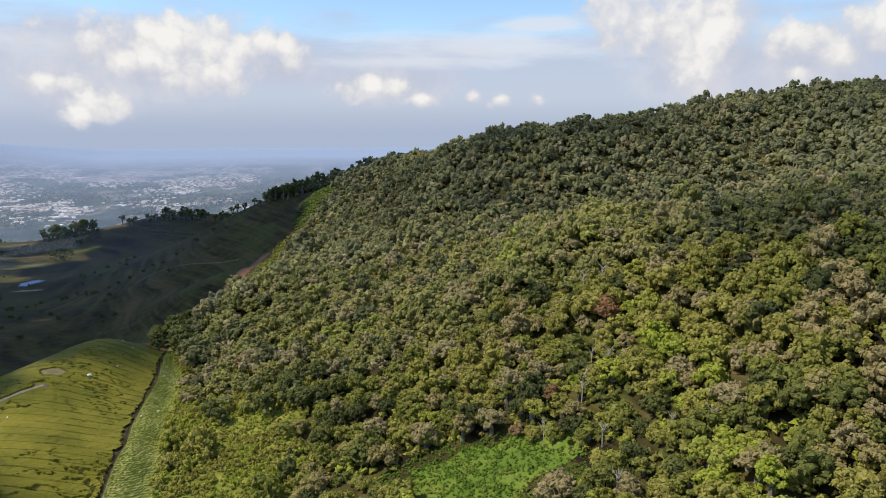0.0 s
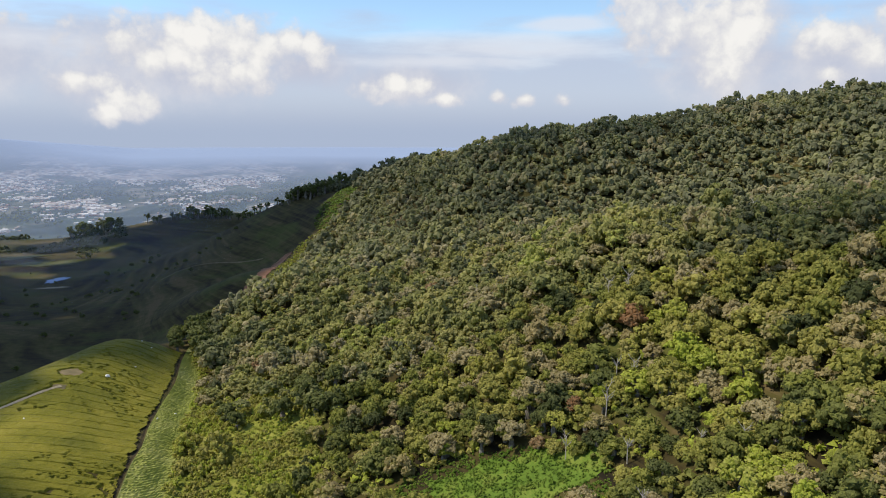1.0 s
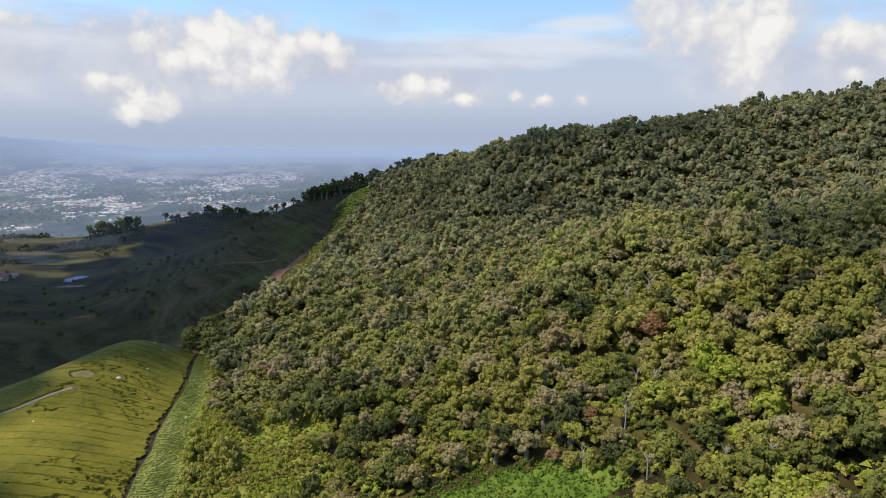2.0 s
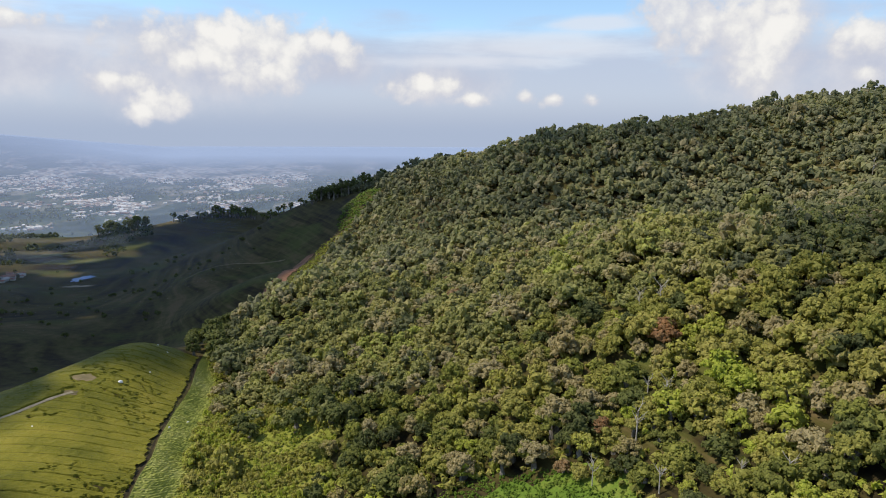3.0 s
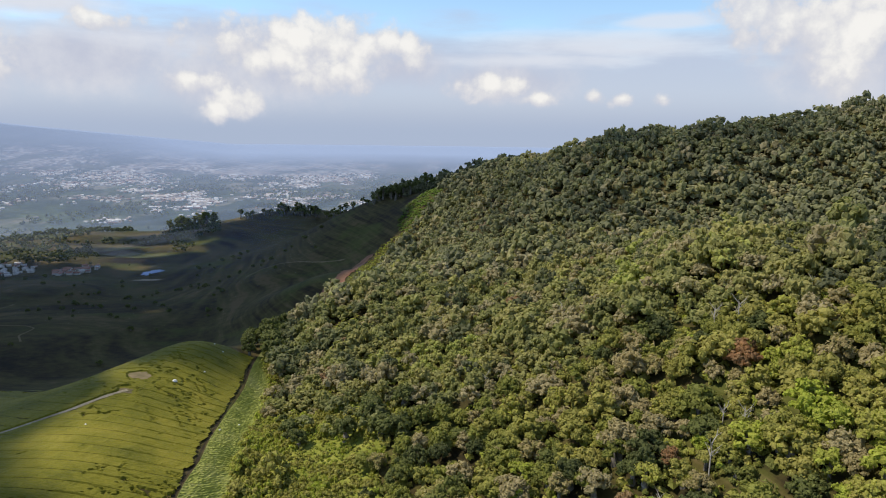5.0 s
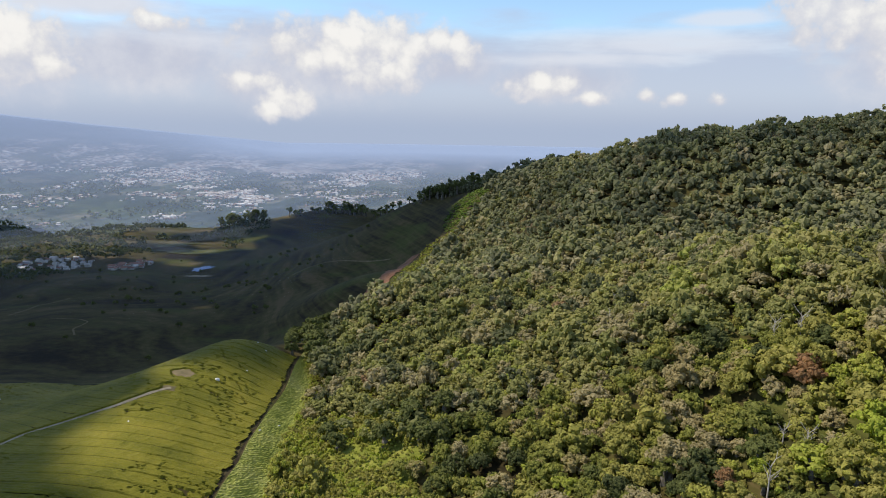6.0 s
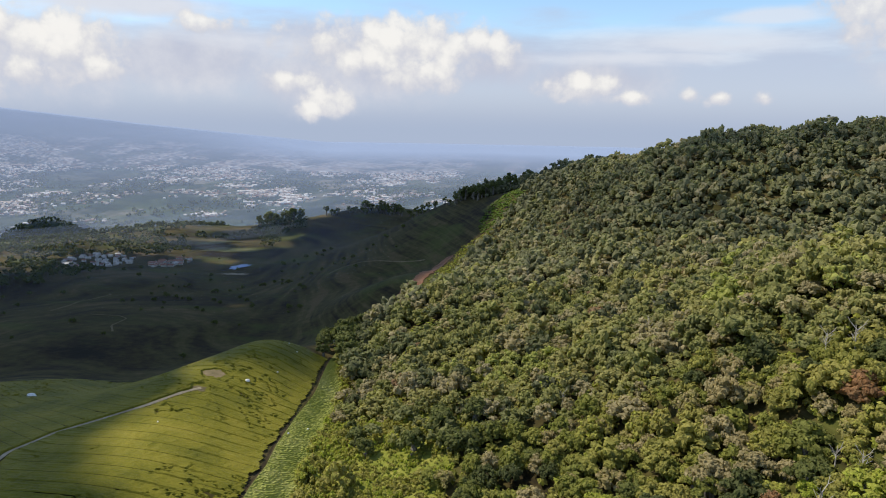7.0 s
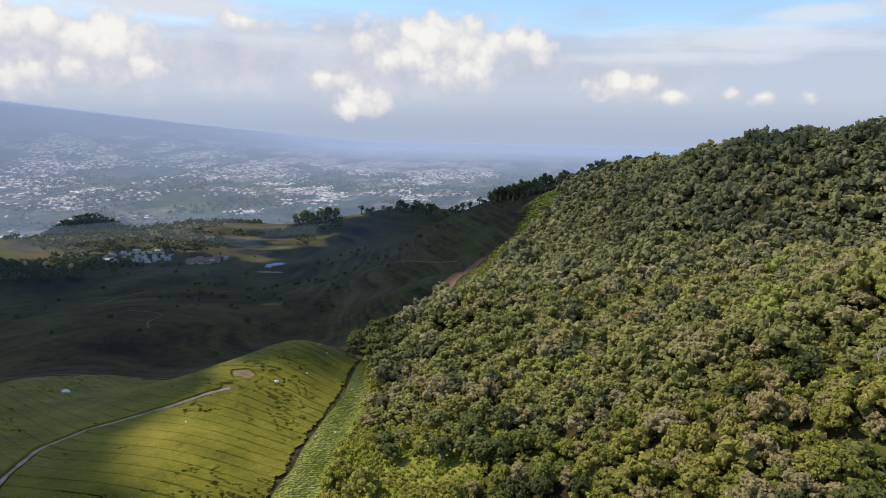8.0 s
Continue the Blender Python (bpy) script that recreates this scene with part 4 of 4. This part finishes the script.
def gable_house(w, d, h, rise, walls, roof):
    """A plain low house with a pitched roof that oversails its walls."""
    house = new("house")
    x, y = w / 2, d / 2
    v = [(-x, -y, -1.5), (x, -y, -1.5), (x, y, -1.5), (-x, y, -1.5), (-x, -y, h), (x, -y, h), (x, y, h), (-x, y, h), (-x, 0, h + rise), (x, 0, h + rise)]
    f = [(0, 1, 5), (0, 5, 4), (1, 2, 6), (1, 6, 5), (2, 3, 7), (2, 7, 6), (3, 0, 4), (3, 4, 7), (5, 6, 9), (7, 4, 8)]
    part("wall", mesh_of("wall", v, f, walls), house)
    o, t = 0.5, 0.18
    k = rise / y
    a = [(-x - o, -y - o, h - k * o + 0.05), (x + o, -y - o, h - k * o + 0.05), (x + o, 0, h + rise + 0.05), (-x - o, 0, h + rise + 0.05), (-x - o, y + o, h - k * o + 0.05), (x + o, y + o, h - k * o + 0.05)]
    b = [(p[0], p[1], p[2] + t) for p in a]
    quads = [(6, 7, 8, 9), (9, 8, 11, 10), (0, 3, 2, 1), (3, 4, 5, 2), (0, 1, 7, 6), (4, 10, 11, 5), (1, 2, 8, 7), (2, 5, 11, 8), (0, 6, 9, 3), (3, 9, 10, 4)]
    part("roof", mesh_of("roof", a + b, quads, roof), house)
    return house


def village(cx, cy, a, b, count, seed, label, roofs):
    rng = np.random.default_rng(seed)
    kinds = [gable_house(w, d, h, r, wall_mat, m) for (w, d, h, r), m in zip(((7, 4.6, 2.4, 1.1), (5.5, 4.2, 2.5, 1.2), (9, 5, 2.6, 1.3), (5, 4, 2.3, 1.0)), roofs)]
    done = []
    tries = 0
    while len(done) < count and tries < 4000:
        tries += 1
        ang, q = rng.uniform(0, 6.28), math.sqrt(rng.uniform(0, 1))
        x, y = cx + math.cos(ang) * q * a, cy + math.sin(ang) * q * b
        if any(math.hypot(x - u, y - v) < 5.6 for u, v in done):
            continue
        k = int(rng.integers(0, len(kinds)))
        turn = 0.25 + rng.normal(0, 0.12) + (math.pi / 2 if rng.uniform() > 0.75 else 0)
        n = len(done)
        house = put(kinds[n], x, y, turn) if n < len(kinds) else copy_to(kinds[k], x, y, turn, rng.uniform(0.5, 0.85))
        tagged(house, label, "house", "houses of the village")
        done.append((x, y))


village(-540, 604, 38, 34, 48, 61, "low whitewashed house with a pale metal roof", (roof_tin, roof_tin, roof_tin, roof_red))
village(-464, 620, 16, 28, 22, 62, "low house with a faded reddish roof", (roof_red, roof_tin, roof_red, roof_red))


def tower(x, y):
    t = new("water_tower")
    part("shaft", mesh_of("shaft", *tube([(0, 0, -1), (0, 0, 9)], [1.3, 1.1], 10), wall_mat), t)
    part("tank", mesh_of("tank", *tube([(0, 0, 9), (0, 0, 9.3), (0, 0, 11.5), (0, 0, 12.2)], [1.1, 1.9, 1.9, 0.3], 12), wall_mat), t)
    put(t, x, y, 0)
    tagged(t, "slim white water tower among village roofs", "tower")


tower(-524, 584)


def sheet_heap(x, y, a, h, label, turn):
    """A low tent of white sheeting over sticks."""
    rng = np.random.default_rng(int(abs(x)))
    rows = []
    for q, u in ((1.0, 0.0), (0.8, 0.55), (0.45, 0.9), (0.1, 1.0)):
        ang = np.linspace(0, 2 * math.pi, 14, endpoint=False)
        r = q * a * (1 + 0.18 * rng.uniform(-1, 1, 14))
        rows.append(np.stack([np.cos(ang) * r * 1.3, np.sin(ang) * r * 0.8, np.full(14, u * h) + rng.uniform(-0.05, 0.05, 14) * h], 1))
    v = np.concatenate(rows)
    ob = new("sheet_shelter", mesh_of("sheet_shelter", v, grid_faces(4, 14, True), sheet_mat))
    put(ob, x, y, turn)
    ob.matrix_basis = Matrix.Translation((0, 0, 0.5)) @ ob.matrix_basis
    tagged(ob, label, "shelter")


sheet_heap(-136, 250, 0.8, 1.0, "small white sheet shelter in the tea field", 0.4)
sheet_heap(-213, 226, 1.6, 1.1, "pale sheet shelter at the tea's edge", 0.1)
for sx, sy in ((-139, 205), (-145, 297), (-138, 291), (-134, 268), (-109, 232), (-106, 240)):
    sheet_heap(sx, sy, 0.38, 0.45, "small white sack lying in the field", sx)


def scattered_trees():
    """Single dark trees and bushes on the tea slopes."""
    rng = np.random.default_rng(71)
    bush = shared_tree("small_tree", 700, 1.0, 1.0, 0.12, "small dark tree alone on the tea slope", lobes=7, tufts=50, sprays=40, size=0.2, mat=dark_leaf)
    spots = [(-248, 413), (-262, 407), (-322, 431), (-365, 451), (-446, 465), (-330, 470), (-300, 440), (-292, 436), (-338, 452), (-352, 458), (-275, 470), (-285, 480), (-268, 462), (-255, 500), (-262, 520)]
    # hedgerows that run down the slope
    for (x0, y0), (x1, y1), n in (((-262, 600), (-290, 540), 8), ((-232, 640), (-255, 585), 5), ((-300, 560), (-335, 505), 9), ((-320, 700), (-345, 640), 6), ((-225, 650), (-240, 640), 3), ((-365, 520), (-385, 500), 6), ((-330, 470), (-372, 482), 6)):
        for k in range(n):
            u = (k + rng.uniform(-0.3, 0.3)) / max(n - 1, 1)
            spots.append((x0 + (x1 - x0) * u + rng.normal(0, 2), y0 + (y1 - y0) * u + rng.normal(0, 2)))
    for k in range(45):
        spots.append((rng.uniform(-520, -190), rng.uniform(330, 660)))
    for n, (x, y) in enumerate(spots):
        s = rng.uniform(1.3, 2.9)
        tree = put(bush, x, y, n, s) if n == 0 else copy_to(bush, x, y, n * 1.3, s)
        tagged(tree, group="trees on the tea slope")


scattered_trees()


def crest_trees():
    """Taller trees with bare lower trunks along the far crest."""
    rng = np.random.default_rng(81)
    kinds = [shared_tree("tall_tree", 800 + k, 1.0, 1.2, 0.45 + 0.35 * k, "dark tall tree on the bare crest", lobes=9, tufts=90, sprays=60, size=0.17, mat=dark_leaf, flat=1.25) for k in range(3)]
    spots = []
    for (x0, y0), (x1, y1), n, lo, hi in (((-92, 622), (-170, 662), 20, 4.0, 6.2), ((-170, 662), (-225, 692), 8, 2.4, 3.8), ((-308, 884), (-362, 884), 17, 4.2, 6.4), ((-362, 884), (-420, 884), 9, 3.2, 5.2), ((-296, 884), (-262, 868), 6, 4.0, 6.2), ((-452, 872), (-530, 900), 20, 4.5, 7.0)):
        for k in range(n):
            u = (k + rng.uniform(-0.45, 0.45)) / (n - 1)
            spots.append((x0 + (x1 - x0) * u + rng.normal(0, 1.5), y0 + (y1 - y0) * u + rng.normal(0, 4), rng.uniform(lo, hi)))
    for n, (x, y, s) in enumerate(spots):
        tree = put(kinds[n], x, y, n, s) if n < 3 else copy_to(kinds[n % 3], x, y, n * 1.9, s)
        tagged(tree, group="trees along the crest")


crest_trees()


def far_woods():
    """Woods round and beyond the village, and clumps over the plain."""
    rng = np.random.default_rng(91)
    rough = [crown_shape(900 + k, 4, 9, 0, 0.32, 1.0) for k in range(6)]
    x, y = rng.uniform(-1150, -420, 26000), rng.uniform(430, 1250, 26000)
    r = np.hypot(x, y)
    az = np.degrees(np.arctan2(x, y))
    m = ripple(x, y, 110, 95) * 0.7 + ripple(x, y, 38, 96) * 0.3
    keep = (r > 690) & (r < 1290) & (az < -27) & (az > -57) & ((m > 0.45) | ((r > 930) & (r < 1080) & (m > 0.36)))
    keep &= ~((((x + 528) / 56) ** 2 + ((y - 598) / 36) ** 2 < 1) | (((x + 468) / 34) ** 2 + ((y - 606) / 30) ** 2 < 1))
    keep |= (np.hypot(x + 920, y - 890) < 105)
    keep |= (((x + 570) / 110) ** 2 + ((y - 800) / 55) ** 2 < 1) & (m > 0.30)
    keep |= (((x + 480) / 90) ** 2 + ((y - 745) / 38) ** 2 < 1) & (m > 0.42)
    keep &= ~((((x + 455) / 34) ** 2 + ((y - 716) / 14) ** 2 < 1))
    x, y = x[keep][:2300], y[keep][:2300]
    merged_wood("far_wood", x, y, rng.uniform(2.8, 5.0, len(x)), rng.uniform(0.0, 0.08, len(x)), rng, rough, "dark woods beyond the village")
    blob = [crown_shape(950 + k, 3, 7, 0, 0.5, 0.7, KNOT_V, KNOT_F[:0]) for k in range(4)]
    x, y = rng.uniform(-3200, 900, 40000), rng.uniform(900, 3600, 40000)
    r = np.hypot(x, y)
    az = np.degrees(np.arctan2(x, y))
    keep = (r > 1500) & (r < 3600) & (az > -60) & (az < 2) & (ripple(x, y, 260, 97) * 0.6 + ripple(x, y, 90, 98) * 0.4 > 0.53)
    x, y = x[keep][:2800], y[keep][:2800]
    merged_wood("plain_trees", x, y, rng.uniform(5.0, 11.0, len(x)), rng.uniform(0.0, 0.3, len(x)), rng, blob, "hazy groves scattered over the plain", leaf_stuff, 0.2)


far_woods()


def town():
    """The houses of the town spread over the plain."""
    rng = np.random.default_rng(101)
    n = 60000
    az, r = np.radians(rng.uniform(-60, 3, n)), np.sqrt(rng.uniform(1500 ** 2, 4400 ** 2, n))
    x, y = r * np.sin(az), r * np.cos(az)
    d = ripple(x, y * 0.7, 300, 111) * 0.5 + ripple(x, y * 0.7, 90, 112) * 0.5
    keep = d + rng.normal(0, 0.085, n) > 0.60 - 0.05 * np.clip((2400 - r) / 700, 0, 1)
    x, y, r = x[keep][:17000], y[keep][:17000], r[keep][:17000]
    z = height(x, y)
    shape = np.array([(-1, -1, -0.5), (1, -1, -0.5), (1, 1, -0.5), (-1, 1, -0.5), (-1, -1, 1), (1, -1, 1), (1, 1, 1), (-1, 1, 1), (-1, 0, 1.5), (1, 0, 1.5)], float)
    face = np.array([(0, 1, 5), (0, 5, 4), (1, 2, 6), (1, 6, 5), (3, 0, 4), (3, 4, 7), (5, 6, 9), (7, 4, 8), (4, 5, 9), (4, 9, 8), (6, 7, 8), (6, 8, 9)])
    for label, mat, pick in (("dense pale town houses on the plain", town_pale, 0), ("town houses with reddish roofs on the plain", town_red, 1)):
        vs, fs, k = [], [], 0
        for i in range(len(x)):
            if (i % 3 == 0) != bool(pick):
                continue
            w, dd, h = rng.uniform(3.0, 6.0), rng.uniform(2.6, 4.8), rng.uniform(2.6, 5)
            w, dd = w * (0.8 + r[i] / 6000), dd * (0.8 + r[i] / 6000)
            if rng.uniform() > 0.965:
                w, dd = w * 3.2, dd * 2.2
            t = rng.normal(0.5, 0.4)
            c, s = math.cos(t), math.sin(t)
            v = shape * [w, dd, h]
            vs.append(np.stack([v[:, 0] * c - v[:, 1] * s + x[i], v[:, 0] * s + v[:, 1] * c + y[i], v[:, 2] + z[i]], 1))
            fs.append(face + k)
            k += len(shape)
        tagged(new("town", mesh_of("town", np.concatenate(vs), np.concatenate(fs), mat)), label, "town", kind="stuff")


def town_colours(stops):
    return lambda n: n.ramp(n.add("ShaderNodeNewGeometry").outputs["Random Per Island"], stops)


town_pale = surface("town_render", town_colours([(0.1, (0.30, 0.28, 0.25)), (0.4, (0.55, 0.50, 0.45)), (0.7, (0.74, 0.70, 0.65)), (0.95, (0.85, 0.84, 0.82))]), 0.8)
town_red = surface("town_clay", town_colours([(0.1, (0.24, 0.14, 0.10)), (0.5, (0.42, 0.30, 0.23)), (0.9, (0.55, 0.46, 0.38))]), 0.8)
town()


def dead_tree(seed, tall):
    """A bleached bare tree with forked limbs."""
    rng = np.random.default_rng(seed)
    base = new("bare_tree")
    part("trunk", mesh_of("trunk", *tube([(0, 0, -1), (0.1, 0, tall * 0.4), (0.3, 0.2, tall * 0.75)], [0.2, 0.15, 0.08]), pale_wood), base)
    for k in range(7):
        a = rng.uniform(0, 6.28)
        s = np.array([0.15, 0.08, tall * rng.uniform(0.4, 0.75)])
        m = s + np.array([math.cos(a), math.sin(a), 1.1]) * tall * rng.uniform(0.05, 0.14)
        e = m + np.array([math.cos(a + 0.5), math.sin(a + 0.5), 1.3]) * tall * rng.uniform(0.06, 0.14)
        g = m + np.array([math.cos(a - 0.7), math.sin(a - 0.7), 0.9]) * tall * 0.11
        part("limb", mesh_of("limb", *join([tube([s, m, e], [0.11, 0.08, 0.03], 5), tube([m, g], [0.06, 0.02], 5)]), pale_wood), base)
    return tagged(base, "bleached bare tree standing above the leafy crowns", "tree", "bare trees in the wood")


def bare_trees():
    rng = np.random.default_rng(121)
    kinds = [dead_tree(130, 9.0), dead_tree(131, 11.0)]
    for n in range(34):
        y = rng.uniform(140, 400)
        x = rng.uniform(-60 if y > 230 else 20, y * 0.55)
        put(kinds[n], x, y, n) if n < 2 else copy_to(kinds[n % 2], x, y, n * 2.1, rng.uniform(0.6, 0.95), -1.0)


bare_trees()
